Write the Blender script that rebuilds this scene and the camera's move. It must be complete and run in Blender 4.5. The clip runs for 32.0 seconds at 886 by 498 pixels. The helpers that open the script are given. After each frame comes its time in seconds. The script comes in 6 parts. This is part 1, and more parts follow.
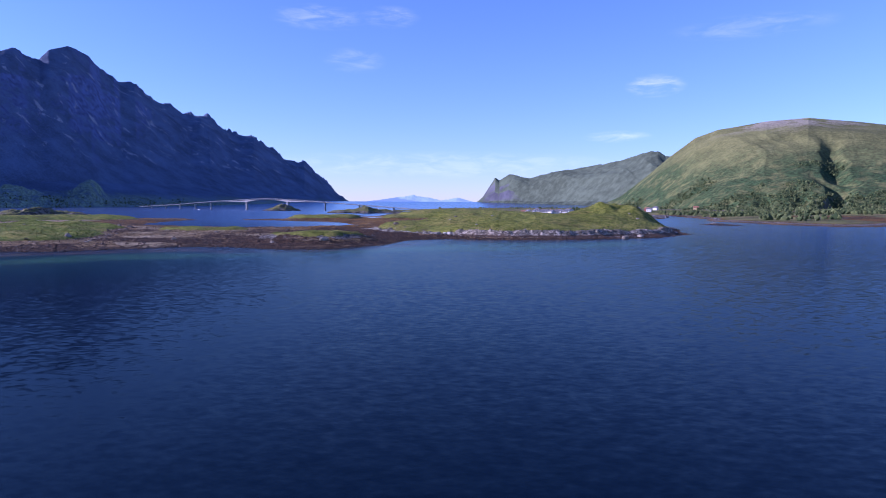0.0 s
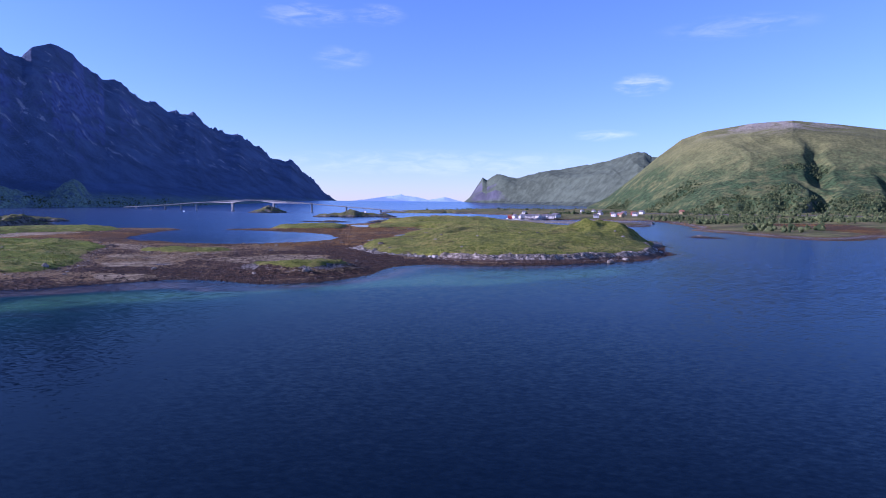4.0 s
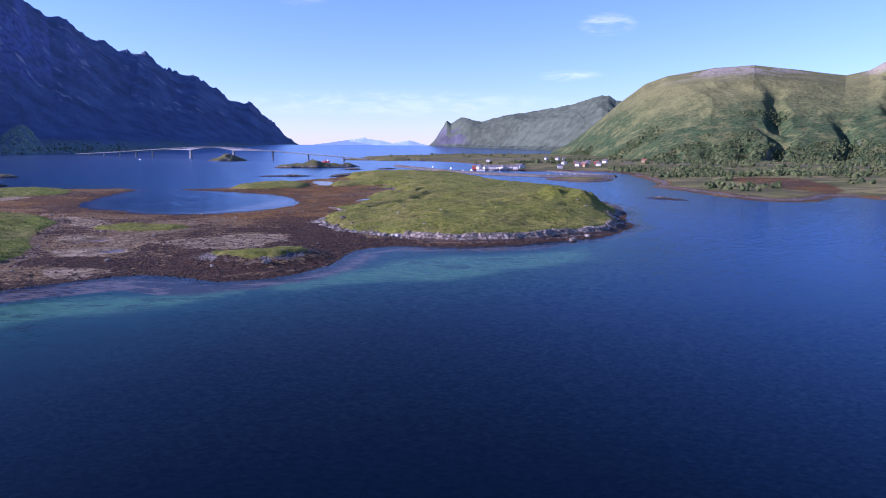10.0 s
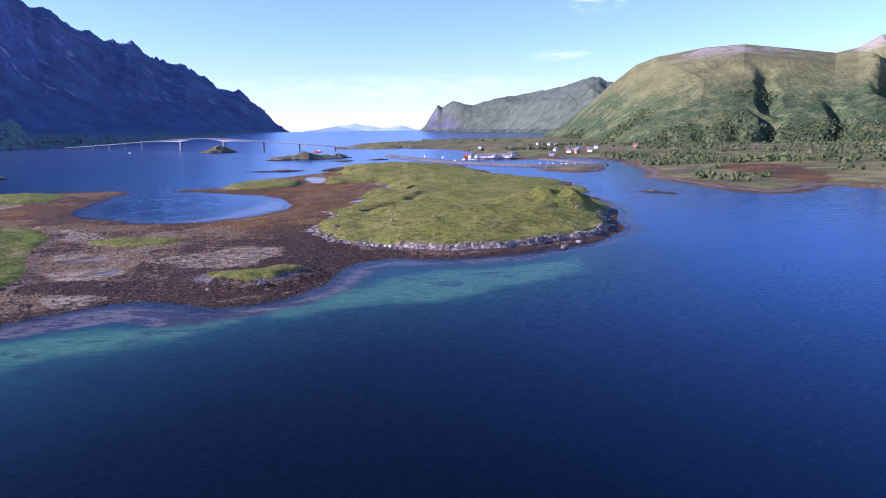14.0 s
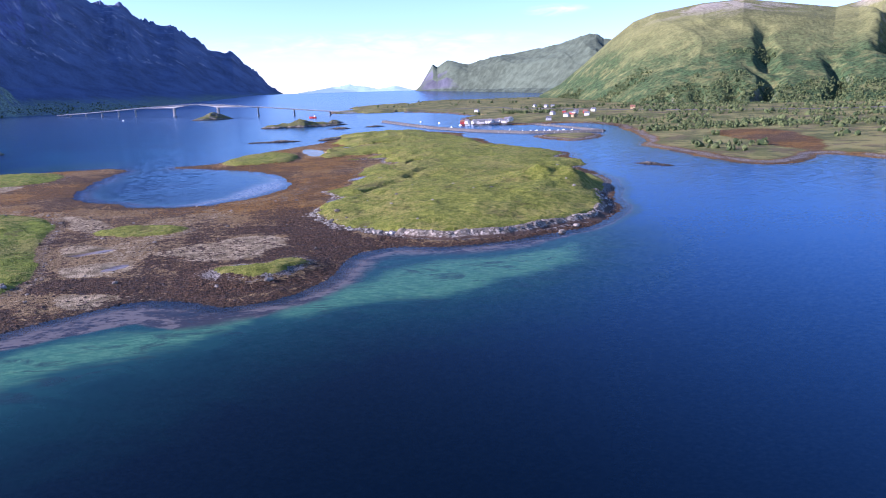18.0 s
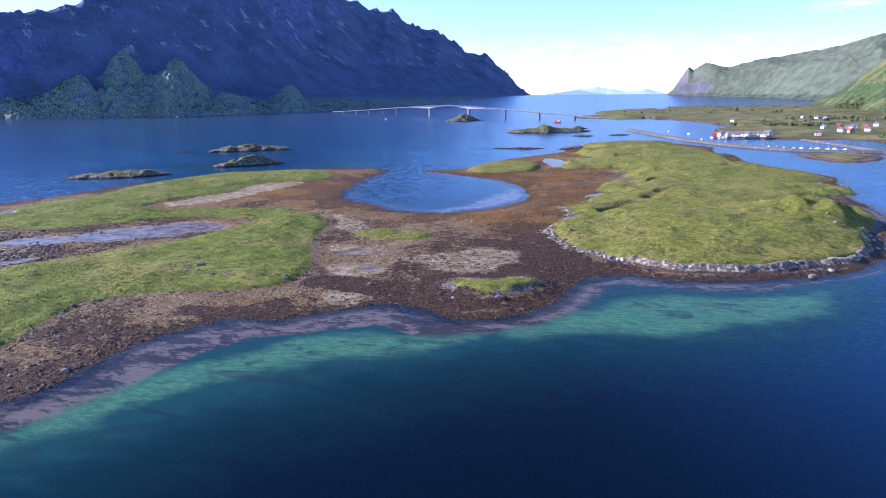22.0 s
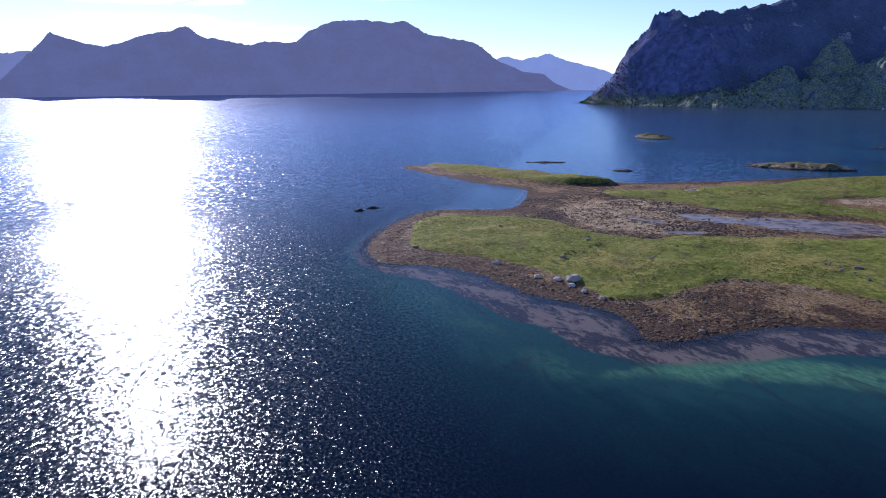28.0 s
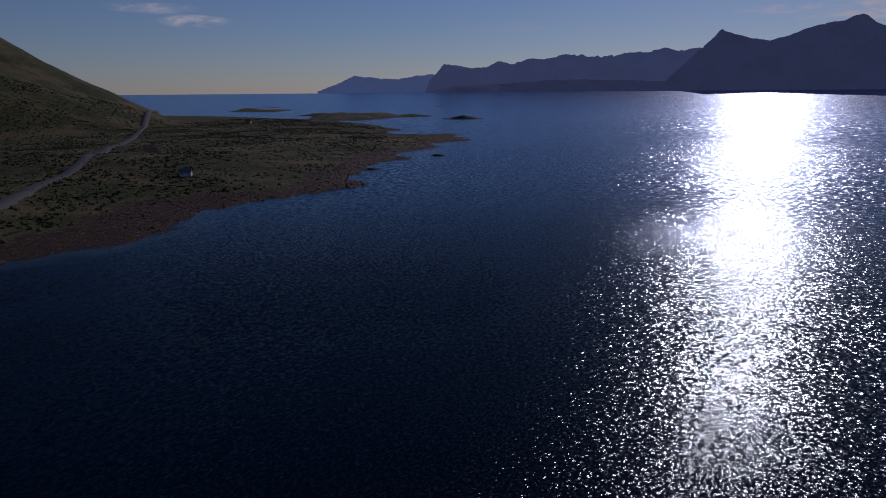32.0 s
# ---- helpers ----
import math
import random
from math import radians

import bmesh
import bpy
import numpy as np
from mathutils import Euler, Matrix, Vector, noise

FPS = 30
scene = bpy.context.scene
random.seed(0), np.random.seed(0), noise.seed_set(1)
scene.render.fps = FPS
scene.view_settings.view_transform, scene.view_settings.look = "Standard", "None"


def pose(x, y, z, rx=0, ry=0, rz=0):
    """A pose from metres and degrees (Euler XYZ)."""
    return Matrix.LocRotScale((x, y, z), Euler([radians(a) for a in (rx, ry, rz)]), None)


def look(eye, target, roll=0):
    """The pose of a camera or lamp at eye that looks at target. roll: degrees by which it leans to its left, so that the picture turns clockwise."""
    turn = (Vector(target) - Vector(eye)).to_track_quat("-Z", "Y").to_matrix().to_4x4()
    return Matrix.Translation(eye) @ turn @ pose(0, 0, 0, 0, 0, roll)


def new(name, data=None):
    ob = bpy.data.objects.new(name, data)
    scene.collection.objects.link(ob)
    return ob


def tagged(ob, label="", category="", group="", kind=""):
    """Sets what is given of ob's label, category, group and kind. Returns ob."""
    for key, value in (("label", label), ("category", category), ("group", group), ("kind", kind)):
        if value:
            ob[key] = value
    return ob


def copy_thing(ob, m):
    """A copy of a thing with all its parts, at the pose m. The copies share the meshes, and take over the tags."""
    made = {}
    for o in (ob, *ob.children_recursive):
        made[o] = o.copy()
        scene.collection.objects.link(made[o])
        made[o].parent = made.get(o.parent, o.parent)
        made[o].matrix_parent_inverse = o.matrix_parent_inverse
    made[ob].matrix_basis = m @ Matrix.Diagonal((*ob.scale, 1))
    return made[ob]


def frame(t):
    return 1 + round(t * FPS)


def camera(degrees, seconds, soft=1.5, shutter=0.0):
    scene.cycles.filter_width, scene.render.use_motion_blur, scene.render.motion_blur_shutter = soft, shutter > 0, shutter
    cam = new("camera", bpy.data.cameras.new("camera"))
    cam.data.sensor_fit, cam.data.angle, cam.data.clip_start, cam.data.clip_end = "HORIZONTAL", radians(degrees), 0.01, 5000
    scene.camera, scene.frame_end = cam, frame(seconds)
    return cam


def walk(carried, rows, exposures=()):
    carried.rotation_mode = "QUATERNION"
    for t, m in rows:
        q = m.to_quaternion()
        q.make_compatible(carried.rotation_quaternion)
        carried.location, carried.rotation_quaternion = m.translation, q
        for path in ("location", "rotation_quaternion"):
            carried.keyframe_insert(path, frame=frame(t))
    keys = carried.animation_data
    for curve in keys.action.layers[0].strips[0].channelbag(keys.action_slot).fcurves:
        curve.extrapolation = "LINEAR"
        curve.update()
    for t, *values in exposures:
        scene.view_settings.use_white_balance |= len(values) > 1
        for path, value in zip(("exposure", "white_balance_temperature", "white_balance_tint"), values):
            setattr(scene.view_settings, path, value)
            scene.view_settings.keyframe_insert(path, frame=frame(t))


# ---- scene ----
cam = camera(66.21, 32.0, soft=1.0)
PATH = [
    (0, (0.04, -0.11, 10.59), (0.05, 99.70, 4.36), 0.30),
    (0.5, (0.16, -0.08, 11.55), (-0.26, 99.73, 5.39), 0.28),
    (1, (0.40, -0.08, 12.56), (-0.45, 99.73, 6.41), 0.30),
    (1.5, (0.60, -0.01, 13.58), (-0.72, 99.79, 7.37), 0.31),
    (2, (0.76, 0.16, 14.64), (-1.16, 99.95, 8.38), 0.44),
    (2.5, (0.82, 0.46, 15.72), (-1.62, 100.23, 9.41), 0.54),
    (3, (0.86, 0.86, 16.84), (-2.07, 100.61, 10.45), 0.59),
    (3.5, (0.91, 1.32, 18.03), (-2.38, 101.06, 11.57), 0.53),
    (4, (0.89, 1.86, 19.25), (2.74, 101.64, 12.77), 0.42),
    (4.5, (0.86, 2.42, 20.31), (7.98, 101.96, 13.93), 0.37),
    (6.5, (1.47, 4.04, 24.45), (10.15, 103.66, 23.19), 0.62),
    (7, (1.58, 4.11, 25.56), (10.14, 103.74, 24.26), 0.72),
    (7.5, (1.67, 4.15, 26.60), (9.96, 103.80, 25.28), 0.71),
    (8, (1.72, 4.21, 27.53), (9.62, 103.88, 26.21), 0.77),
    (8.5, (1.72, 4.29, 28.43), (9.36, 103.91, 24.23), 0.55),
    (9, (1.68, 4.39, 29.40), (9.09, 103.90, 22.75), 0.59),
    (9.5, (1.64, 4.47, 30.40), (8.81, 103.51, 18.55), 0.41),
    (10, (1.61, 4.51, 31.54), (8.62, 103.15, 16.67), 0.31),
    (10.5, (1.58, 4.49, 32.67), (8.44, 103.16, 17.87), 0.20),
    (11, (1.61, 4.38, 33.73), (8.40, 103.06, 19.00), 0.07),
    (11.5, (1.69, 4.25, 34.71), (8.47, 102.94, 20.06), -0.09),
    (12, (1.77, 4.15, 35.74), (8.66, 102.86, 21.25), -0.19),
    (12.5, (1.86, 4.09, 37.03), (8.83, 102.79, 22.54), -0.46),
    (13, (1.87, 4.05, 38.39), (9.06, 102.27, 21.00), -0.64),
    (13.5, (1.87, 3.97, 39.68), (9.40, 102.17, 22.36), -0.76),
    (14, (1.89, 3.85, 40.94), (9.75, 102.03, 23.62), -0.88),
    (14.5, (1.94, 3.73, 42.19), (10.11, 101.89, 24.93), -0.99),
    (16.5, (1.06, 2.73, 47.02), (10.56, 99.51, 23.71), -1.49),
    (17, (0.95, 2.30, 48.32), (10.99, 99.03, 25.03), -1.69),
    (17.5, (0.85, 1.74, 49.61), (12.84, 98.25, 26.34), -1.83),
    (18, (0.82, 0.88, 50.92), (8.84, 97.85, 27.82), -1.68),
    (18.5, (0.89, -0.36, 52.34), (0.50, 96.97, 29.38), -1.66),
    (19, (0.93, -1.89, 53.79), (-7.04, 95.14, 30.98), -1.33),
    (19.5, (1.05, -3.41, 55.27), (-14.36, 92.76, 32.61), -1.18),
    (20, (1.36, -4.57, 56.55), (-19.45, 90.61, 34.02), -1.01),
    (20.5, (1.63, -5.14, 57.78), (-20.42, 89.77, 35.28), -1.01),
    (21, (1.74, -5.35, 58.77), (-22.02, 89.16, 36.32), -0.87),
    (21.5, (1.92, -5.46, 59.43), (-23.62, 88.59, 37.04), -0.81),
    (22, (1.98, -5.54, 59.69), (-23.47, 88.55, 37.33), -0.67),
    (22.5, (1.91, -5.67, 59.82), (-23.08, 88.56, 37.57), -0.62),
    (23, (1.82, -5.94, 59.99), (-23.43, 88.23, 37.78), -0.53),
    (23.5, (1.91, -6.41, 60.19), (-27.06, 86.69, 38.02), -0.38),
    (24, (2.13, -7.11, 60.33), (-32.74, 83.96, 38.18), -0.18),
    (24.5, (2.54, -8.00, 60.51), (-39.02, 80.23, 38.42), -0.02),
    (25, (3.18, -8.94, 60.58), (-46.05, 75.24, 38.45), 0.29),
    (25.5, (4.03, -9.67, 60.63), (-52.96, 69.45, 38.44), 0.64),
    (27.5, (9.35, -10.62, 59.73), (-76.12, 36.15, 37.20), -0.57),
    (28, (11.49, -11.05, 60.50), (-79.28, 24.32, 37.93), -0.69),
    (28.5, (13.85, -11.16, 61.45), (-81.90, 6.87, 38.95), -0.63),
    (29, (16.15, -10.97, 62.51), (-81.26, -8.56, 40.06), -0.50),
    (29.5, (18.08, -10.67, 63.25), (-79.17, -17.04, 40.88), -0.59),
    (30, (19.60, -10.23, 63.66), (-76.75, -25.11, 41.42), -0.42),
    (30.5, (20.88, -9.74, 63.86), (-73.81, -33.10, 41.78), -0.16),
    (31, (22.13, -9.03, 63.86), (-70.02, -41.03, 41.82), 0.19),
    (31.5, (23.27, -8.11, 63.59), (-65.83, -47.69, 41.36), 0.35),
    (32, (24.24, -6.96, 63.21), (-60.91, -54.27, 40.61), -0.48),
]
EXPOSURES = [(0, 0.62, 5120, 50), (8.5, 0.55, 5120, 50), (10, 0.78, 5280, 52), (14, 1.06, 5400, 51), (16.5, 1.30, 5480, 44), (20, 1.33, 5500, 37), (23, 1.36, 5530, 33), (25, 1.28, 5600, 28), (27.5, 0.68, 5800, 33),
             (28.5, 0.25, 5980, 36), (29.5, -0.25, 6000, 39), (30.5, -0.66, 5950, 38), (31.2, -1.2, 5850, 36), (32, -1.85, 5750, 34)]
walk(cam, [(t, look(eye, target, roll)) for t, eye, target, roll in PATH], EXPOSURES)

# ---- light ----
SUN_AZ, SUN_EL = 94.0, 21.0          # degrees to the left of +y, and above the horizon


def bearing(az, d=1.0, z=0.0):
    """A place at az degrees to the left of +y."""
    return Vector((-math.sin(radians(az)) * d, math.cos(radians(az)) * d, z))


sun = new("sun", bpy.data.lights.new("sun", "SUN"))
sun.data.energy, sun.data.angle, sun.data.color = 5.0, radians(0.53), (1.0, 0.93, 0.82)
sun.matrix_world = look(bearing(SUN_AZ, math.cos(radians(SUN_EL)), math.sin(radians(SUN_EL))), (0, 0, 0))


# ---- node helpers ----
def node(nt, kind, **values):
    n = nt.nodes.new(kind)
    for key, value in values.items():
        if key in n.inputs:
            sock = n.inputs[key]
            if isinstance(value, bpy.types.NodeSocket):
                nt.links.new(value, sock)
            else:
                sock.default_value = value
        else:
            if key == "operation":
                n.operation = value
            elif key == "blend_type":
                n.blend_type = value
            elif key == "data_type":
                n.data_type = value
            elif key == "attribute_name":
                n.attribute_name = value
            elif key == "sky_type":
                n.sky_type = value
    return n


def feed(nt, n, index, value):
    if isinstance(value, bpy.types.NodeSocket):
        nt.links.new(value, n.inputs[index])
    else:
        n.inputs[index].default_value = value


def calc(nt, op, a, b=0.0, c=0.0):
    n = nt.nodes.new("ShaderNodeMath")
    n.operation = op
    feed(nt, n, 0, a), feed(nt, n, 1, b), feed(nt, n, 2, c)
    return n.outputs[0]


def ramp(nt, x, lo, hi, a=0.0, b=1.0):
    n = nt.nodes.new("ShaderNodeMapRange")
    n.interpolation_type = "SMOOTHSTEP"
    feed(nt, n, 0, x)
    for k, v in enumerate((lo, hi, a, b)):
        feed(nt, n, k + 1, v)
    return n.outputs[0]


def blend(nt, fac, a, b, kind="MIX"):
    n = nt.nodes.new("ShaderNodeMix")
    n.data_type, n.blend_type = "RGBA", kind
    feed(nt, n, 0, fac)
    for k, v in ((6, a), (7, b)):
        if not isinstance(v, bpy.types.NodeSocket):
            v = (*v, 1.0)[:4]
        feed(nt, n, k, v)
    return n.outputs[2]


def grain(nt, scale, detail=4.0, rough=0.55, vec=None, warp=0.0):
    n = nt.nodes.new("ShaderNodeTexNoise")
    n.inputs["Scale"].default_value, n.inputs["Detail"].default_value = scale, detail
    n.inputs["Roughness"].default_value, n.inputs["Distortion"].default_value = rough, warp
    if vec is None:
        vec = place_of(nt)
    nt.links.new(vec, n.inputs["Vector"])
    return n.outputs["Fac"]


def place_of(nt, scale=None, rot=0.0):
    g = nt.nodes.new("ShaderNodeNewGeometry")
    if scale is None:
        return g.outputs["Position"]
    m = nt.nodes.new("ShaderNodeMapping")
    m.inputs["Scale"].default_value = scale
    m.inputs["Rotation"].default_value = (0, 0, radians(rot))
    nt.links.new(g.outputs["Position"], m.inputs["Vector"])
    return m.outputs[0]


def attr(nt, name):
    n = nt.nodes.new("ShaderNodeAttribute")
    n.attribute_name = name
    return n.outputs["Fac"]


def upness(nt):
    g = nt.nodes.new("ShaderNodeNewGeometry")
    s = nt.nodes.new("ShaderNodeSeparateXYZ")
    nt.links.new(g.outputs["Normal"], s.inputs[0])
    return s.outputs[2]


def height_of(nt):
    s = nt.nodes.new("ShaderNodeSeparateXYZ")
    nt.links.new(place_of(nt), s.inputs[0])
    return s.outputs[2]


def relief(nt, height, strength=0.5, distance=0.3, normal=None):
    n = nt.nodes.new("ShaderNodeBump")
    n.inputs["Strength"].default_value = strength
    feed(nt, n, n.inputs.find("Distance"), distance)
    nt.links.new(height, n.inputs["Height"])
    if normal is not None:
        nt.links.new(normal, n.inputs["Normal"])
    return n.outputs[0]


def blank(name):
    m = bpy.data.materials.new(name)
    m.use_nodes = True
    nt = m.node_tree
    nt.nodes.clear()
    return m, nt, nt.nodes.new("ShaderNodeOutputMaterial")


def surface(nt, out, colour, rough=0.9, normal=None, metal=0.0, spec=0.3):
    p = nt.nodes.new("ShaderNodeBsdfPrincipled")
    feed(nt, p, p.inputs.find("Base Color"), colour if isinstance(colour, bpy.types.NodeSocket) else (*colour, 1.0)[:4])
    feed(nt, p, p.inputs.find("Roughness"), rough)
    p.inputs["Metallic"].default_value = metal
    p.inputs["Specular IOR Level"].default_value = spec
    if normal is not None:
        nt.links.new(normal, p.inputs["Normal"])
    nt.links.new(p.outputs[0], out.inputs[0])
    return p


def plain(name, colour, rough=0.6, scale=1.5, vary=0.25, metal=0.0, bump=0.15):
    """Painted or weathered stuff: the colour broken up at two scales."""
    m, nt, out = blank(name)
    a, b = grain(nt, scale, 5), grain(nt, scale * 9, 3)
    dark = tuple(c * (1 - vary) for c in colour)
    light = tuple(min(1, c * (1 + vary * 0.6)) for c in colour)
    col = blend(nt, ramp(nt, calc(nt, "ADD", calc(nt, "MULTIPLY", a, 0.7), calc(nt, "MULTIPLY", b, 0.3)), 0.3, 0.7), dark, light)
    surface(nt, out, col, rough, relief(nt, b, bump, 0.05), metal)
    return m


# ---- world ----
world = bpy.data.worlds.new("sky")
scene.world = world
world.use_nodes = True
wt = world.node_tree
wt.nodes.clear()
sky = wt.nodes.new("ShaderNodeTexSky")
sky.sky_type, sky.sun_disc = "NISHITA", False
sky.sun_elevation, sky.sun_rotation = radians(SUN_EL), radians(-SUN_AZ)
sky.altitude, sky.air_density, sky.dust_density, sky.ozone_density = 50, 1.0, 0.08, 5.0
tc = wt.nodes.new("ShaderNodeTexCoord")
CLOUDS = [(-17.1, 9.6, 2.0, 0.8, 0.5), (-14.2, 5.7, 2.4, 0.45, 0.4), (10.0, 15.0, 3.4, 0.9, 0.3), (4.6, 15.2, 2.2, 0.8, 0.3),
          (7.4, 11.8, 2.2, 0.9, 0.22), (91.5, 7.0, 8, 0.45, 4.5), (86, 5.0, 6, 0.4, 3.0), (91, 5.6, 5, 0.35, 2.5), (138, 5.3, 2.4, 0.45, 2.6), (141, 6.2, 3, 0.4, 1.6), (74, 7.6, 7, 0.5, 2.0),
          (0, 3.5, 14, 1.0, 0.25), (112, 5.0, 6, 0.4, 0.3), (-24, 13.5, 5, 0.8, 0.2)]
cover = None
for az, el, wide, tall, dense in CLOUDS:
    # small wisps: an angular blot, broken up by stretched noise
    way = bearing(az, math.cos(radians(el)), math.sin(radians(el)))
    side = bearing(az - 90)
    lift = way.cross(side)
    u = wt.nodes.new("ShaderNodeVectorMath")
    v = wt.nodes.new("ShaderNodeVectorMath")
    ahead = wt.nodes.new("ShaderNodeVectorMath")
    for n, d in ((u, side / math.tan(radians(wide))), (v, lift / math.tan(radians(tall))), (ahead, way)):
        n.operation = "DOT_PRODUCT"
        wt.links.new(tc.outputs["Generated"], n.inputs[0])
        n.inputs[1].default_value = d
    r = calc(wt, "ADD", calc(wt, "POWER", u.outputs["Value"], 2.0), calc(wt, "POWER", v.outputs["Value"], 2.0))
    blot = calc(wt, "MULTIPLY", ramp(wt, r, 1.6, 0.0), calc(wt, "GREATER_THAN", ahead.outputs["Value"], 0.0))
    blot = calc(wt, "MULTIPLY", blot, dense * 0.6)
    cover = blot if cover is None else calc(wt, "MAXIMUM", cover, blot)
stretch = wt.nodes.new("ShaderNodeMapping")
stretch.inputs["Scale"].default_value = (14, 14, 60)
wt.links.new(tc.outputs["Generated"], stretch.inputs["Vector"])
wisp = grain(wt, 1.6, 7, 0.6, stretch.outputs[0], 0.6)
cover = calc(wt, "MULTIPLY", cover, ramp(wt, wisp, 0.34, 0.85))
tint = blend(wt, cover, sky.outputs[0], (10.0, 10.0, 9.4))
bg = wt.nodes.new("ShaderNodeBackground")
wt.links.new(tint, bg.inputs[0])
bg.inputs[1].default_value = 0.11
wout = wt.nodes.new("ShaderNodeOutputWorld")
wt.links.new(bg.outputs[0], wout.inputs[0])


# ---- shapes of the land, in plan ----
def rounded(points, rounds=2):
    """A closed outline with its corners cut."""
    p = np.array(points, float)
    for _ in range(rounds):
        q = np.roll(p, -1, axis=0)
        p = np.stack([0.75 * p + 0.25 * q, 0.25 * p + 0.75 * q], 1).reshape(-1, 2)
    return p


def inside_by(points, X, Y, rounds=2):
    """How far each place lies inside a closed outline (negative outside), in metres."""
    p = rounded(points, rounds)
    best, odd = np.full(X.shape, 1e18), np.zeros(X.shape, bool)
    for (ax, ay), (bx, by) in zip(p, np.roll(p, -1, axis=0)):
        dx, dy = bx - ax, by - ay
        k = np.clip(((X - ax) * dx + (Y - ay) * dy) / (dx * dx + dy * dy + 1e-9), 0, 1)
        best = np.minimum(best, (X - ax - k * dx) ** 2 + (Y - ay - k * dy) ** 2)
        if dy:
            odd ^= ((ay > Y) != (by > Y)) & (X < dx * (Y - ay) / dy + ax)
    return np.sqrt(best) * np.where(odd, 1, -1)


def lattice(ix, iy, seed):
    h = (ix.astype(np.int64) * 374761393 + iy.astype(np.int64) * 668265263 + seed * 1274126177) & 0x7FFFFFFF
    h = ((h ^ (h >> 13)) * 1103515245) & 0x7FFFFFFF
    return ((h ^ (h >> 16)) & 0xFFFF) / 65535.0


def rumble(X, Y, size, octaves=4, seed=1, gain=0.5):
    """Fractal noise between 0 and 1, its largest bumps about size metres apart."""
    total, amp, norm = np.zeros(X.shape), 1.0, 0.0
    for o in range(octaves):
        u, v = X / size * 2**o + 17.3 * o, Y / size * 2**o - 9.1 * o
        iu, iv = np.floor(u), np.floor(v)
        fu, fv = u - iu, v - iv
        fu, fv = fu * fu * (3 - 2 * fu), fv * fv * (3 - 2 * fv)
        a, b = lattice(iu, iv, seed + o), lattice(iu + 1, iv, seed + o)
        c, d = lattice(iu, iv + 1, seed + o), lattice(iu + 1, iv + 1, seed + o)
        total += amp * ((a * (1 - fu) + b * fu) * (1 - fv) + (c * (1 - fu) + d * fu) * fv)
        norm, amp = norm + amp, amp * gain
    return total / norm


def ridges(X, Y, size, octaves=4, seed=1):
    return sum((1 - np.abs(2 * rumble(X, Y, size / 2**o, 1, seed + 5 * o) - 1)) * 0.5**o for o in range(octaves)) / 1.9


def ease(x, lo, hi):
    k = np.clip((x - lo) / (hi - lo), 0, 1)
    return k * k * (3 - 2 * k)


LAND_WEST = [(-228, 54), (-217, 56), (-210, 72), (-193, 82), (-172, 84), (-154, 91), (-139, 99), (-128, 98), (-118, 92), (-114, 98), (-113, 112), (-114, 125),
             (-107, 140), (-100, 153), (-87, 151), (-78, 160), (-66, 172), (-40, 190), (-40, 330), (-90, 323), (-112, 323), (-139, 346), (-171, 380), (-176, 419), (-178, 464),
             (-183, 508), (-199, 520), (-242, 506), (-270, 490), (-306, 485), (-314, 434), (-333, 380), (-340, 334), (-356, 272), (-381, 254),
             (-435, 234), (-479, 217), (-520, 195), (-535, 163), (-512, 161), (-447, 170), (-394, 180), (-366, 193), (-344, 181), (-303, 152),
             (-309, 136), (-317, 119), (-315, 104), (-292, 82), (-265, 66), (-250, 58)]
LAND_EAST = [(-90, 160), (-61, 174), (-48, 169), (-38, 163), (-27, 169), (-19, 179), (-15, 191), (-13, 207), (-5, 219), (4, 222), (17, 217), (38, 221),
             (61, 230), (76, 242), (90, 259), (99, 274), (101, 293), (108, 315), (117, 334), (122, 354), (122, 398), (128, 439), (127, 464),
             (142, 513), (140, 533), (123, 557), (103, 607), (99, 690), (80, 720), (98, 770), (60, 822), (31, 875), (-10, 868), (-41, 811),
             (-58, 699), (-85, 644), (-112, 585), (-116, 540), (-130, 516), (-158, 514), (-155, 506), (-123, 489), (-85, 468), (-61, 427),
             (-52, 392), (-58, 357), (-90, 318)]
LAGOON = [(-171, 380), (-176, 419), (-177, 464), (-182, 505), (-184, 545), (-152, 545), (-157, 505), (-123, 488), (-85, 468), (-61, 427), (-52, 392),
          (-58, 357), (-72, 334), (-90, 323), (-112, 323), (-139, 346)]
MEADOW_EAST = [(-31, 289), (-29, 326), (-28, 352), (-12, 398), (-2, 438), (-8, 499), (-42, 560), (-40, 690), (-20, 830), (20, 850), (70, 780), (75, 700), (90, 600), (133, 535), (137, 515),
               (122, 464), (118, 398), (118, 356), (112, 332), (98, 302), (93, 276), (80, 254), (59, 240), (39, 232), (21, 229), (5, 238), (-5, 247), (-19, 258)]
MEADOW_WEST = [(-129, 274), (-116, 234), (-102, 203), (-101, 180), (-113, 172), (-132, 166), (-146, 156), (-150, 145), (-146, 130), (-140, 114), (-146, 103),
               (-162, 104), (-186, 100), (-209, 92), (-222, 78), (-238, 70), (-278, 87), (-296, 100), (-296, 113), (-278, 138), (-259, 152), (-229, 150), (-207, 162),
               (-210, 178), (-201, 195), (-188, 213), (-175, 233), (-165, 254), (-169, 285), (-180, 318), (-158, 308), (-144, 298)]
MEADOW_NORTH = [(-336, 232), (-316, 243), (-320, 292), (-307, 331), (-318, 378), (-312, 404), (-306, 445), (-282, 470), (-240, 486), (-212, 480), (-199, 435), (-241, 408), (-232, 357), (-250, 340), (-252, 308),
                (-234, 297), (-190, 315), (-161, 308), (-164, 288), (-178, 284), (-206, 284), (-232, 260), (-250, 240), (-280, 236), (-305, 224), (-320, 218)]
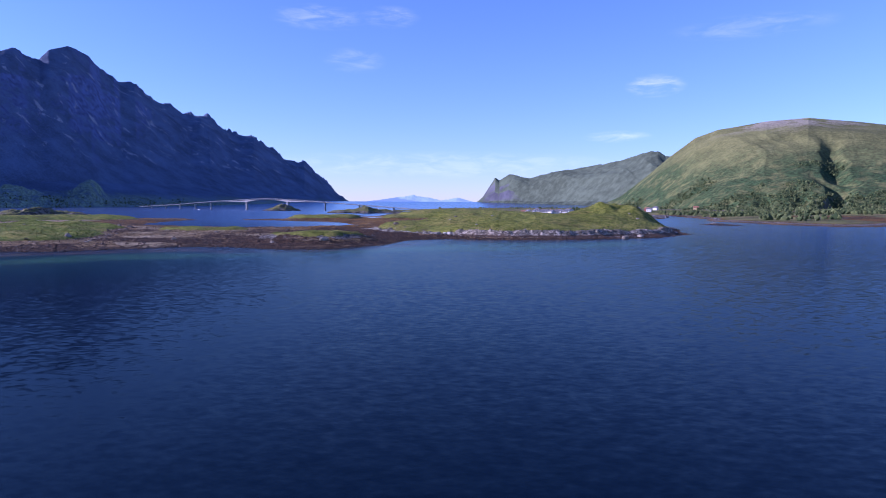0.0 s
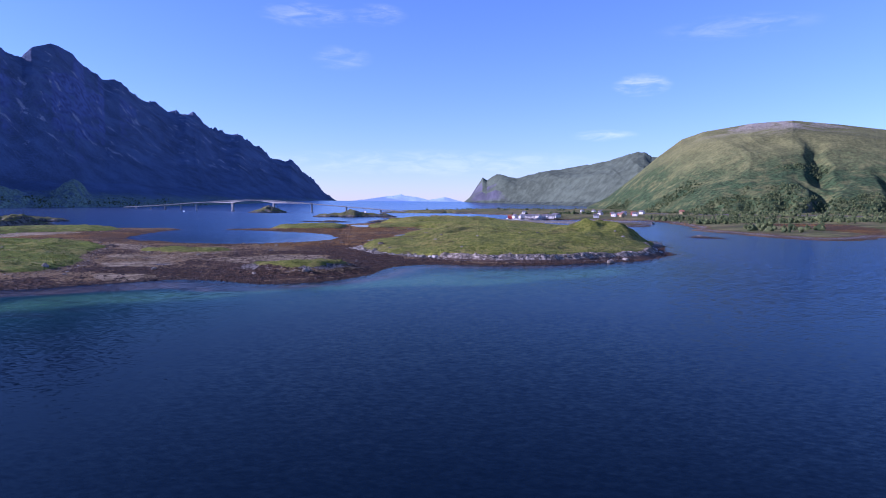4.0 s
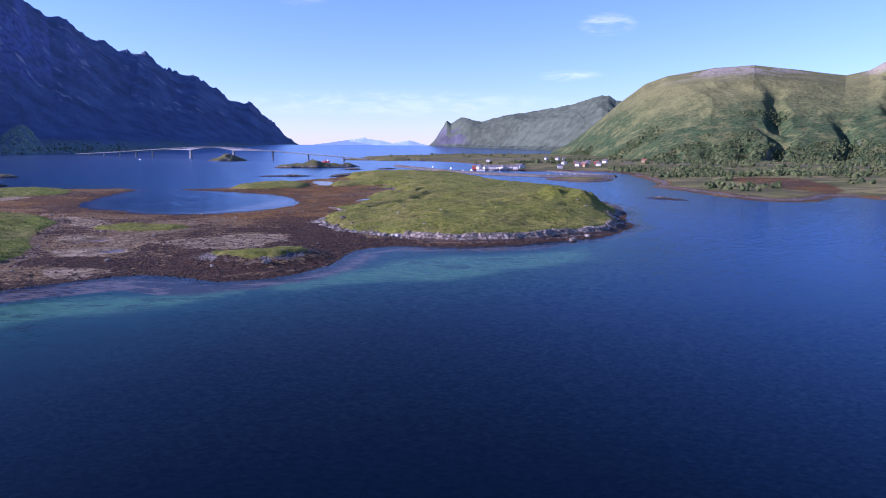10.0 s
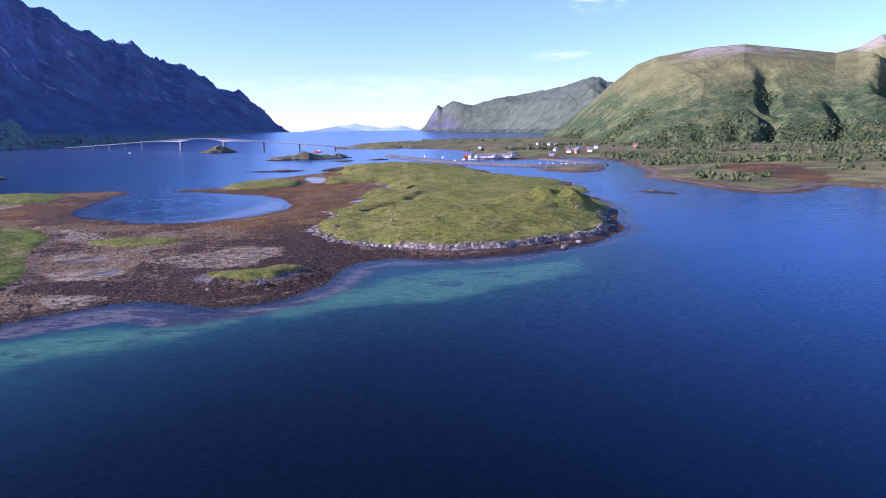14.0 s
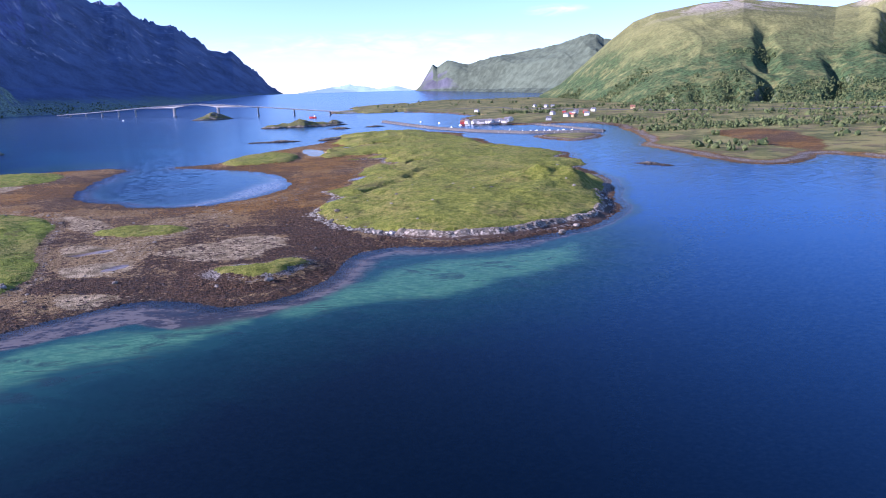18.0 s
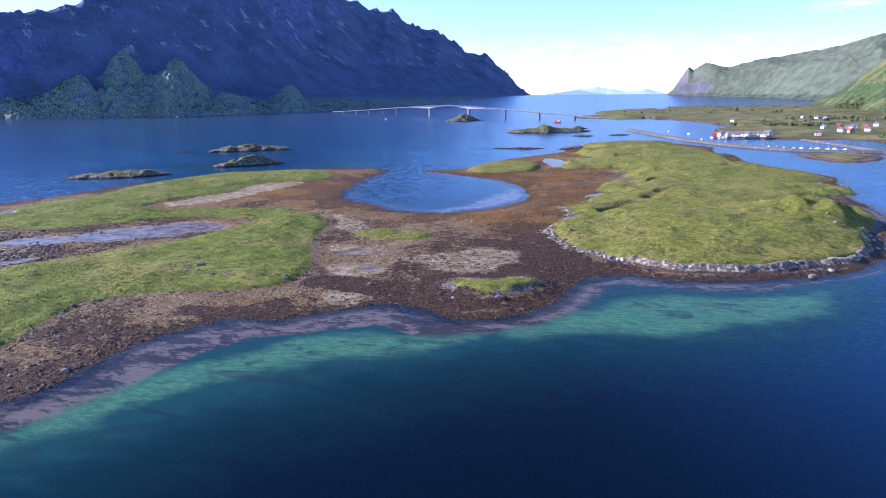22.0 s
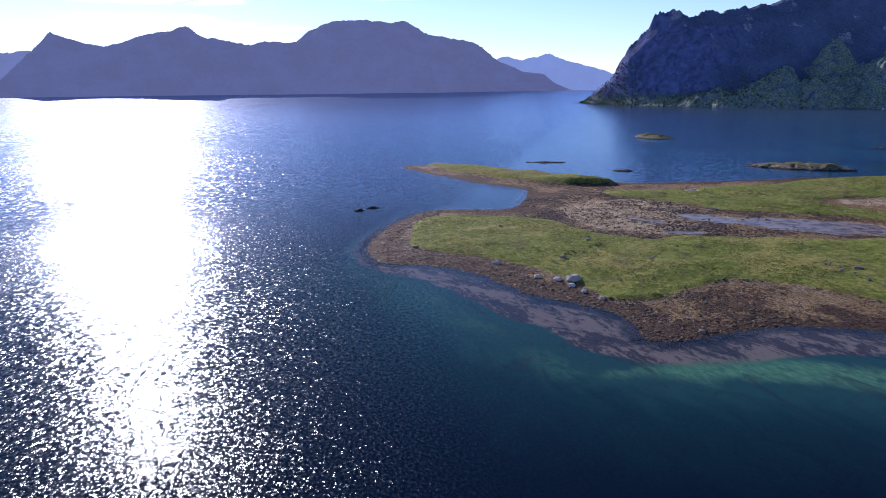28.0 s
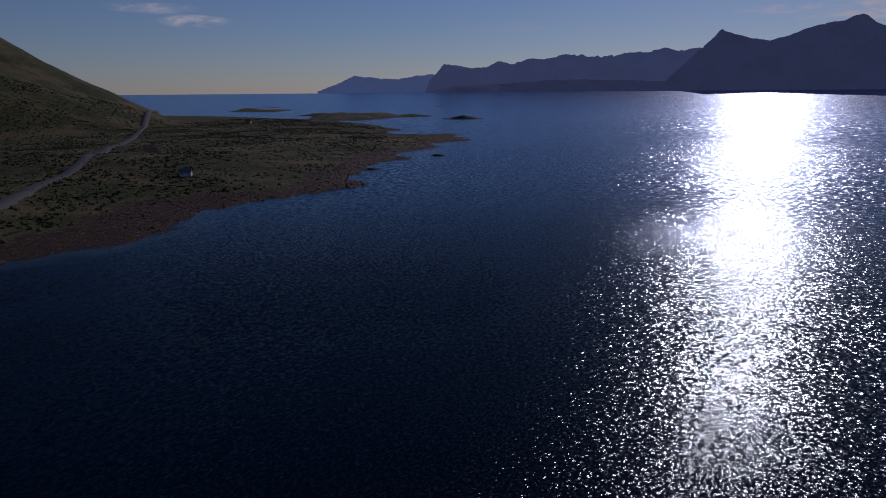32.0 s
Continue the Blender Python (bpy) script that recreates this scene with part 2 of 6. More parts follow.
SPIT_GRASS = [(-345, 255), (-366, 212), (-400, 196), (-450, 186), (-505, 178), (-520, 185), (-478, 206), (-430, 224), (-380, 243)]
SPIT_NORTH = [(-88, 575), (-70, 560), (-62, 540), (-70, 498), (-104, 484), (-120, 520), (-112, 556), (-95, 580)]
ISLE_GREEN = [(-112, 262), (-100, 252), (-84, 250), (-74, 257), (-78, 270), (-98, 274)]
KNOLL_GREEN = [(-53, 192), (-43, 183), (-31, 184), (-20, 196), (-22, 205), (-29, 208), (-35, 198), (-46, 200)]
VILLAGE = [(214, 561), (213, 524), (218, 464), (219, 407), (236, 389), (266, 405), (300, 446), (312, 400), (340, 320), (460, 230), (900, 150), (2600, 300),
           (3400, 1600), (2600, 3300), (1300, 4200), (560, 3700), (300, 2950), (121, 2750), (-60, 2320), (-110, 1900), (-130, 1640), (-60, 1520), (10, 1470), (70, 1540),
           (165, 1370), (120, 1100), (125, 1010), (160, 930), (190, 890), (243, 920), (290, 860), (272, 760), (256, 680), (240, 600)]
FLAT_EAST = [(300, 625), (352, 648), (372, 600), (352, 540), (335, 490), (302, 438), (284, 458), (290, 537)]
HOLM = [(150, 700), (160, 640), (178, 612), (205, 640), (226, 690), (212, 716), (180, 712)]
POINT = [(-90, -300), (-120, -288), (-163, -279), (-199, -286), (-260, -311), (-301, -304), (-330, -287), (-352, -289), (-400, -330), (-452, -345), (-568, -380), (-662, -396),
         (-800, -440), (-871, -473), (-900, -520), (-860, -600), (-980, -640), (-1080, -760), (-1300, -1100), (-1400, -1700), (-900, -2600), (200, -2600), (300, -900), (60, -420)]
SKERRIES = [(-1240, -900), (-1480, -960), (-1600, -1100), (-1700, -1500), (-2200, -1500), (-2300, -2300), (-1900, -2500), (-1600, -1900), (-1420, -1300)]
HILL = bearing(161.5, 1600)
POOLS = [(-204, 250, 33, 17, 42), (-238, 220, 17, 9, 15), (-307, 271, 14, 5, 135), (-20, 313, 8, 3, 50), (-10, 391, 11, 4, 45), (5, 427, 8, 3, 45), (20, 454, 6, 3, 50), (0, 335, 5, 2, 50), (46, 422, 5, 2, 15),
         (83, 534, 10, 3, -20), (-82, 207, 5, 2.4, 60), (-96, 230, 9, 2.4, 30), (-58, 585, 38, 9, 100), (-38, 260, 4, 1.6, 10), (-10, 613, 24, 6, 20), (-216, 186, 10, 4, 60), (-246, 190, 12, 4, 20)]
# bare sand on the flats, and the pale sea bed off the shore
SANDS = [[(-75, 219), (-74, 232), (-60, 237), (-50, 247), (-31, 236), (-25, 224), (-37, 212), (-46, 205), (-58, 209)], [(-101, 210), (-87, 218), (-75, 208), (-78, 196), (-93, 196)],
         [(-88, 177), (-82, 182), (-62, 177), (-56, 170), (-68, 165), (-80, 164)], [(-141, 300), (-128, 303), (-100, 265), (-114, 262)],
         [(-113, 90), (-106, 110), (-104, 126), (-98, 141), (-90, 150), (-78, 146), (-86, 128), (-94, 116), (-104, 90)], [(-110, 240), (-92, 238), (-88, 228), (-104, 226)],
         [(-245, 304), (-247, 341), (-237, 382), (-237, 406), (-212, 427), (-208, 397), (-218, 360), (-217, 322)], [(-306, 212), (-285, 232), (-256, 234), (-246, 206), (-211, 207), (-211, 180), (-232, 160), (-290, 160)]]
TEALS = [[(-104, 70), (-101, 78), (-96, 85), (-91, 94), (-86, 104), (-78, 113), (-70, 122), (-60, 130), (-48, 136), (-36, 143), (-29, 152), (-39, 155), (-53, 151), (-72, 145), (-79, 139), (-87, 127), (-95, 116), (-100, 104),
          (-103, 93), (-108, 85)], [(-28, 152), (-22, 159), (-16, 167), (-11, 180), (3, 190), (19, 202), (36, 205), (53, 212), (63, 217), (64, 207), (51, 185), (31, 172), (17, 165), (3, 162), (-11, 161), (-21, 155)],
         [(-201, 47), (-190, 60), (-163, 64), (-143, 65), (-130, 66), (-138, 56), (-156, 51), (-183, 47)], [(-128, 59), (-127, 66), (-119, 71), (-111, 70), (-106, 64), (-113, 58), (-121, 57)]]
MUD_STRIP = [(-215, 50), (-190, 62), (-165, 68), (-148, 70), (-134, 70), (-124, 76), (-112, 76), (-106, 88), (-101, 104), (-97, 120), (-90, 134), (-80, 144), (-62, 152), (-46, 150), (-34, 156), (-24, 164), (-17, 180), (-13, 200), (0, 215), (-30, 190), (-70, 176), (-100, 160),
             (-125, 130), (-125, 100), (-150, 98), (-200, 76)]
NORTH_BANKS = [[(-359, 479), (-367, 513), (-350, 532), (-334, 514), (-327, 481)], [(-287, 526), (-265, 556), (-217, 578), (-194, 549), (-217, 516), (-254, 501)]]
SHELF = [(-225, 42), (-183, 46), (-156, 50), (-138, 55), (-113, 57), (-95, 73), (-87, 84), (-78, 106), (-65, 115), (-58, 127), (-36, 143), (-27, 151), (-11, 160), (17, 163), (31, 171), (51, 185), (66, 207), (76, 235),
         (40, 260), (-60, 230), (-150, 160), (-230, 90)]


def far_sea(X, Y):
    """The sheet of the sea lifts a little far out, to close with the horizon."""
    return (39.0 + 17.0 * ease(-X, 1500, 3300)) * np.clip((np.hypot(X, Y) - 1900) / 2100, 0, 1.0) ** 1.5


def survey(X, Y):
    """Height of the ground or sea bed and what covers it."""
    warp = (rumble(X, Y, 26, 4, 3) - 0.5) * 9 + (rumble(X, Y, 5, 2, 8) - 0.5) * 3
    west, east = inside_by(LAND_WEST, X, Y), inside_by(LAND_EAST, X, Y)
    main = np.minimum(np.maximum(west, east), -inside_by(LAGOON, X, Y)) + warp * (0.55 + 0.9 * ease(Y, 300, 380) * ease(X, -60, -10) + 0.7 * ease(Y, 300, 325) * ease(-X, 40, 60))
    gw = (rumble(X, Y, 14, 4, 21) - 0.5) * 15 + (rumble(X, Y, 42, 3, 24) - 0.5) * 12
    g_east = inside_by(MEADOW_EAST, X, Y) + gw * (0.45 - 0.38 * ease(X, -12, 4) * ease(-Y, -310, -285) ) + (rumble(X, Y, 40, 4, 26) - 0.56) * 75 * ease(Y - 0.6 * X, 285, 340)
    for ax, ay, bx, by, deep, broad in ((-34, 304, -4, 334, 32, 3.4), (-4, 334, 15, 373, 32, 3.4), (15, 373, 46, 435, 32, 3.4), (-24, 392, 14, 405, 30, 5), (-20, 455, 40, 480, 30, 5), (-30, 520, 40, 545, 30, 6), (-40, 600, 60, 640, 34, 7)):
        k = np.clip(((X - ax) * (bx - ax) + (Y - ay) * (by - ay)) / ((bx - ax) ** 2 + (by - ay) ** 2), 0, 1)
        g_east = g_east - deep * np.exp(-((X - ax - k * (bx - ax)) ** 2 + (Y - ay - k * (by - ay)) ** 2) / (2 * broad**2)) * (1.2 - 0.9 * k)
    g_west = np.maximum.reduce([inside_by(p, X, Y) for p in (MEADOW_WEST, MEADOW_NORTH)]) + gw * 0.32
    g_low = np.maximum.reduce([inside_by(p, X, Y) for p in (ISLE_GREEN, SPIT_GRASS, SPIT_NORTH)]) + gw * 0.35
    g_low = np.maximum(g_low, inside_by(KNOLL_GREEN, X, Y) - 5.6 + gw * 1.1)
    grass = np.maximum.reduce([g_east, g_west, g_low])
    # the low islands
    h = 1.15 * (1 - np.exp(-np.clip(main, 0, 99) / 13)) + (rumble(X, Y, 9, 4, 31) - 0.45) * 0.5 * ease(main, 0, 6)
    h += ease(grass, -1.5, 3.5) * 1.0
    h += ease(g_east, 2, 30) * (0.5 + 3.0 * rumble(X, Y, 55, 3, 40) ** 1.5) + ease(grass, 0, 6) * ((rumble(X, Y, 9, 4, 44) - 0.5) * 1.7 + (rumble(X, Y, 28, 3, 46) - 0.5) * 1.6)
    for hx, hy, hz, r, s in ((90, 330, 6.5, 11, 1.3), (70, 338, 2.6, 12, 1.2), (20, 392, 2.2, 13, 2.4), (60, 310, 1.6, 20, 2.0), (10, 300, 1.4, 26, 2), (40, 520, 3.0, 45, 1), (0, 700, 4.0, 60, 1)):
        h += hz * np.exp(-(((X - hx) / s) ** 2 + (Y - hy) ** 2) / (2 * r * r)) * ease(g_east, 0, 12) * (0.7 + 0.6 * rumble(X, Y, 7, 3, 50))
    h += ease(g_west, 2, 18) * (0.5 + 1.5 * rumble(X, Y, 34, 3, 60))
    h += ease(inside_by(SPIT_GRASS, X, Y), -6, 8) * 3.4 * (0.5 + rumble(X, Y, 24, 3, 62)) + ease(inside_by(KNOLL_GREEN, X, Y), -7, 4) * 1.6
    h += ease(inside_by(SPIT_NORTH, X, Y), -6, 8) * 1.5
    h += ease(g_east, -1.0, 2.0) * ease(X, -8, 10) * ease(-Y, -330, -290) * (0.9 + 0.9 * rumble(X, Y, 5, 3, 66))
    h += (rumble(X, Y, 3.4, 3, 68) - 0.5) * 0.55 * ease(main, 1, 5)
    pool = np.zeros(X.shape)
    level = np.full(X.shape, 0.34)
    for px, py, a, b, turn in POOLS:
        c, s = math.cos(radians(turn)), math.sin(radians(turn))
        k = np.hypot(((X - px) * c + (Y - py) * s) / a, ((Y - py) * c - (X - px) * s) / b) + (rumble(X, Y, 11, 3, 70) - 0.5) * 0.9
        level = np.where(k < 1.3, 0.34 if px < -26 else 1.75, level)
        pool = np.maximum(pool, ease(-k, -1.25, -0.85))
    h = h * (1 - pool) + (level + 0.38 * rumble(X, Y, 6, 4, 72)) * pool
    # the far shores
    vw = (rumble(X, Y, 120, 4, 80) - 0.5) * 46
    inlets = 90 * ease(rumble(X, Y, 150, 3, 84), 0.56, 0.64) * ease(Y, 1180, 1300) * ease(-Y, -2600, -2200) * ease(-X, -420, -260)
    village = np.maximum(inside_by(VILLAGE, X, Y) + vw * ease(Y, 700, 1100) + warp - inlets, inside_by(HOLM, X, Y) + warp * 1.5)
    hv = 2.6 * (1 - np.exp(-np.clip(village, 0, 999) / 14)) + ease(village, 20, 160) * (10 * rumble(X, Y, 260, 4, 90) ** 2 + 3 * rumble(X, Y, 40, 3, 92))
    point = np.maximum(inside_by(POINT, X, Y) + vw * 0.25 + warp + (rumble(X, Y, 60, 4, 103) - 0.5) * 70, inside_by(SKERRIES, X, Y) + (rumble(X, Y, 210, 4, 97) - 0.62) * 560)
    hp = 1.5 * (1 - np.exp(-np.clip(point, 0, 999) / 20)) + ease(point, 25, 150) * (2 + 12 * rumble(X, Y, 170, 4, 99) ** 2) + (rumble(X, Y, 45, 4, 98) - 0.45) * 3.2 * ease(point, 4, 40)
    away = np.hypot(X - HILL.x, Y - HILL.y)
    hp += np.clip(560 - away, 0, 560) * 0.5 * (0.75 + 0.5 * rumble(X, Y, 240, 4, 101)) * ease(point, 0, 80)
    shore = np.maximum.reduce([main, village, point])
    out = np.clip(-shore, 0, None)
    shelf = 0.55 + 0.9 * rumble(X, Y, 46, 3, 110)
    front = ease(X, -240, -200) * ease(-X, -70, -45) * ease(-Y, -290, -250)
    front = np.maximum(front, ease(X, -190, -180) * ease(-X, 30, 45) * ease(Y, 300, 325) * ease(-Y, -520, -500))
    shelf = shelf * (0.62 + 2.4 * (1 - front))
    bed = -0.07 * out - 0.24 * np.clip(out - 4, 0, None) * shelf - 0.018 * np.clip(out - 14, 0, None) ** 1.5
    z = np.where(shore > 0, np.where(main >= shore, h, np.where(village >= shore, hv, hp)), np.maximum(bed, -14))
    far_green = np.maximum(ease(village, 7, 16) * (1 - ease(inside_by(FLAT_EAST, X, Y) + warp * 1.5, -8, 8)), ease(point, 22, 50))
    green = np.where(main >= shore, ease(grass, -0.8, 1.2) * (1 - ease(pool, 0.3, 0.7)), far_green)
    far = np.where(main >= shore, 0.0, 1.0)
    stony = np.exp(-((grass + 2.2) / np.where(X > -10, 3.4, 2.2)) ** 2) * np.where(main >= shore, 1, 0)
    stony = np.maximum(stony * (0.42 + 0.5 * ease(X, -25, 5)), np.exp(-((village - 6) / 4.0) ** 2) * 0.8)
    stony = np.maximum(stony, 0.8 * ease(inside_by(KNOLL_GREEN, X, Y) + gw * 0.4, -3.0, 1.5) * ease(rumble(X, Y, 7, 3, 127), 0.40, 0.58))
    frill = (rumble(X, Y, 8, 4, 126) - 0.5) * 11
    sand = 0.42 * ease(rumble(X, Y, 26, 4, 120), 0.5, 0.62) * ease(main, 3, 9) * ease(X, -200, -160)
    for outline in SANDS:
        sand = np.maximum(sand, ease(inside_by(outline, X, Y) + frill, -2.5, 2.5) * ease(main, -2, 1))
    sand = np.maximum(sand * (1 - ease(inside_by(KNOLL_GREEN, X, Y), -12, -6)), pool)
    weed = 0.50 + 0.55 * ease(rumble(X, Y, 22, 4, 128), 0.42, 0.60) + 0.6 * np.exp(-((main - 1) / 4.0) ** 2) - 0.2 * ease(main, 10, 30)
    weed = np.maximum(weed, 1.1 * ease(inside_by(KNOLL_GREEN, X, Y) + frill, -16, -9) * ease(-inside_by(KNOLL_GREEN, X, Y), 1, 4))
    weed = np.maximum(weed, 1.1 * ease(-X, 112, 122) * ease(-Y, -150, -125) * ease(-main - frill * 0.4, -15, -9))
    for wx0, wy0, wx1, wy1, wr in ((-94, 164, -80, 145, 5), (-90, 188, -48, 182, 8), (-30, 215, 0, 228, 9), (-52, 256, -20, 250, 8), (-20, 232, -38, 290, 12), (-104, 96, -108, 110, 5), (-118, 98, -150, 95, 4), (-100, 158, -116, 152, 4)):
        k = np.clip(((X - wx0) * (wx1 - wx0) + (Y - wy0) * (wy1 - wy0)) / ((wx1 - wx0) ** 2 + (wy1 - wy0) ** 2), 0, 1)
        near_by = np.hypot(X - wx0 - k * (wx1 - wx0), Y - wy0 - k * (wy1 - wy0)) + frill * 0.5
        weed, sand = np.maximum(weed, 1.15 * ease(-near_by, -wr - 2, -wr + 2)), sand * (1 - 0.9 * ease(-near_by, -wr - 1, -wr + 1))
    orange = ease(Y, 250, 310) * ease(X, -275, -225) * (0.35 + 0.65 * ease(rumble(X, Y, 40, 3, 130), 0.3, 0.55))
    return dict(z=z + np.where(shore > 0, 0, far_sea(X, Y)), green=green, stony=stony, sand=sand, far=far, orange=orange, verdant=np.where(main >= shore, 0.0, np.where(village >= shore, 0.7, 0.0)) + np.where(main >= shore, 1.0, 0.0) * ease(g_west - np.maximum(g_east, g_low), -5, 5), weed=weed, shore=shore, pool=pool, grass=grass, main=main)


def spaced(stops):
    """Grid lines from (place, step) stops; the step changes evenly from one to the next."""
    out = []
    for (a, sa), (b, sb) in zip(stops, stops[1:]):
        n = max(1, int(round((b - a) / ((sa + sb) / 2))))
        k = np.linspace(0, 1, n, endpoint=False)
        w = sa / (sa + sb) * 2 * k + (sb - sa) / (sa + sb) * k * k if abs(sa - sb) > 1e-6 else k
        out += list(a + (b - a) * w)
    return np.array(out + [stops[-1][0]])


def sheet(name, xs, ys, z, layers, material):
    """A mesh over a grid in plan, with measures of its cover at every corner."""
    nx, ny = len(xs), len(ys)
    X, Y = np.meshgrid(xs, ys)
    me = bpy.data.meshes.new(name)
    idx = np.arange(nx * ny).reshape(ny, nx)
    quads = np.stack([idx[:-1, :-1], idx[:-1, 1:], idx[1:, 1:], idx[1:, :-1]], -1).reshape(-1, 4)
    return raw_mesh(name, np.stack([X, Y, z], -1).reshape(-1, 3), quads, material, layers)


def raw_mesh(name, verts, faces, material, layers=None, smooth=True, random_tone=False):
    verts, faces = np.asarray(verts, np.float32), np.asarray(faces, np.int32)
    me = bpy.data.meshes.new(name)
    k = faces.shape[1]
    me.vertices.add(len(verts)), me.loops.add(faces.size), me.polygons.add(len(faces))
    me.vertices.foreach_set("co", verts.ravel())
    me.loops.foreach_set("vertex_index", faces.ravel())
    me.polygons.foreach_set("loop_start", np.arange(0, faces.size, k, dtype=np.int32))
    me.polygons.foreach_set("use_smooth", np.full(len(faces), smooth))
    me.update(calc_edges=True)
    for key, values in (layers or {}).items():
        a = me.attributes.new(key, "FLOAT", "POINT")
        a.data.foreach_set("value", np.asarray(values, np.float32).ravel())
    me.materials.append(material)
    return me


# ---- materials of the land and sea ----
def make_ground():
    m, nt, out = blank("ground_cover")
    green, stony, sand, far, orange = (attr(nt, k) for k in ("green", "stony", "sand", "far", "orange"))
    verdant = attr(nt, "verdant")
    big, mid, fine = grain(nt, 0.035, 5), grain(nt, 0.22, 6, 0.65), grain(nt, 1.1, 6, 0.7)
    tuft, patchy = grain(nt, 2.6, 4, 0.7), grain(nt, 0.45, 6, 0.72, None, 0.6)

    def shift(a, k):
        return calc(nt, "MULTIPLY", calc(nt, "SUBTRACT", a, 0.5), k)
    # turf: yellow-green, with drier and darker patches and tussocks
    lush = blend(nt, ramp(nt, patchy, 0.38, 0.62), (0.096, 0.112, 0.014), (0.200, 0.208, 0.036))
    bright = blend(nt, ramp(nt, patchy, 0.38, 0.62), (0.076, 0.108, 0.010), (0.158, 0.190, 0.024))
    lush = blend(nt, verdant, lush, bright)
    dry = blend(nt, ramp(nt, fine, 0.35, 0.65), (0.165, 0.135, 0.036), (0.330, 0.272, 0.085))
    sward = blend(nt, ramp(nt, calc(nt, "ADD", big, shift(patchy, 1.0)), 0.48, 0.64, 0.0, 0.55), lush, dry)
    sward = blend(nt, ramp(nt, grain(nt, 0.09, 6, 0.7), 0.56, 0.64, 0.0, 0.70), sward, blend(nt, fine, (0.040, 0.042, 0.010), (0.130, 0.110, 0.034)))
    sward = blend(nt, ramp(nt, calc(nt, "ADD", tuft, shift(patchy, -0.8)), 0.56, 0.68, 0.0, 0.45), sward, (0.034, 0.044, 0.008))
    # flats: dark weed over brown gravel, bare sand, rusty weed round the lagoon
    wrack = blend(nt, ramp(nt, fine, 0.40, 0.62), (0.016, 0.009, 0.005), (0.095, 0.050, 0.024))
    bed = blend(nt, ramp(nt, fine, 0.36, 0.64), (0.090, 0.058, 0.024), (0.305, 0.212, 0.098))
    rusty = blend(nt, ramp(nt, fine, 0.36, 0.64), (0.085, 0.044, 0.009), (0.300, 0.155, 0.030))
    bed = blend(nt, calc(nt, "MULTIPLY", orange, ramp(nt, mid, 0.30, 0.46)), bed, rusty)
    mud = blend(nt, ramp(nt, calc(nt, "ADD", mid, shift(fine, 0.5)), 0.36, 0.64), (0.180, 0.138, 0.074), (0.430, 0.345, 0.212))
    floor = blend(nt, ramp(nt, calc(nt, "ADD", sand, calc(nt, "ADD", shift(patchy, 2.6), shift(fine, 1.0))), 0.42, 0.60), bed, mud)
    weedy = calc(nt, "ADD", calc(nt, "SUBTRACT", attr(nt, "weed"), calc(nt, "MULTIPLY", sand, 0.40)), calc(nt, "ADD", shift(patchy, 4.0), shift(mid, 1.6)))
    floor = blend(nt, ramp(nt, weedy, 0.58, 0.72, 0.0, calc(nt, "SUBTRACT", 0.95, calc(nt, "MULTIPLY", orange, 0.35))), floor, wrack)
    stone = blend(nt, ramp(nt, tuft, 0.42, 0.58), (0.035, 0.030, 0.026), (0.34, 0.31, 0.27))
    shown = ramp(nt, calc(nt, "ADD", stony, shift(fine, 2.4)), 0.4, 0.65)
    floor = blend(nt, shown, floor, stone)
    edge = ramp(nt, calc(nt, "ADD", green, calc(nt, "ADD", shift(fine, 1.1), shift(patchy, 1.2))), 0.42, 0.58)
    col = blend(nt, edge, floor, sward)
    scrub = blend(nt, ramp(nt, mid, 0.35, 0.7), (0.024, 0.034, 0.010), (0.092, 0.090, 0.028))
    heath = blend(nt, ramp(nt, grain(nt, 0.012, 6, 0.65), 0.44, 0.60), scrub, (0.118, 0.096, 0.040))
    heath = blend(nt, ramp(nt, grain(nt, 0.045, 5, 0.65), 0.57, 0.66, 0.0, 0.8), heath, (0.055, 0.036, 0.022))
    field = blend(nt, ramp(nt, grain(nt, 0.02, 6, 0.65), 0.42, 0.58), (0.090, 0.105, 0.028), (0.245, 0.225, 0.075))
    field = blend(nt, ramp(nt, grain(nt, 0.06, 6, 0.7), 0.53, 0.60, 0.0, 0.8), field, (0.050, 0.062, 0.022))
    field = blend(nt, ramp(nt, grain(nt, 0.028, 6, 0.7, None, 0.7), 0.54, 0.60, 0.0, 0.85), field, blend(nt, mid, (0.070, 0.050, 0.026), (0.190, 0.140, 0.080)))
    heath = blend(nt, verdant, heath, field)
    col = blend(nt, calc(nt, "MULTIPLY", far, edge), col, heath)
    bump = calc(nt, "ADD", calc(nt, "MULTIPLY", fine, 0.6), calc(nt, "ADD", calc(nt, "MULTIPLY", tuft, 0.35), calc(nt, "MULTIPLY", patchy, 0.9)))
    rough = ramp(nt, edge, 0.0, 1.0, 0.85, 0.97)
    surface(nt, out, col, rough, relief(nt, bump, 1.0, ramp(nt, edge, 0.0, 1.0, 2.2, 0.9)), spec=0.15)
    return m


CHOP = 1.40                          # how far the wavelets lean


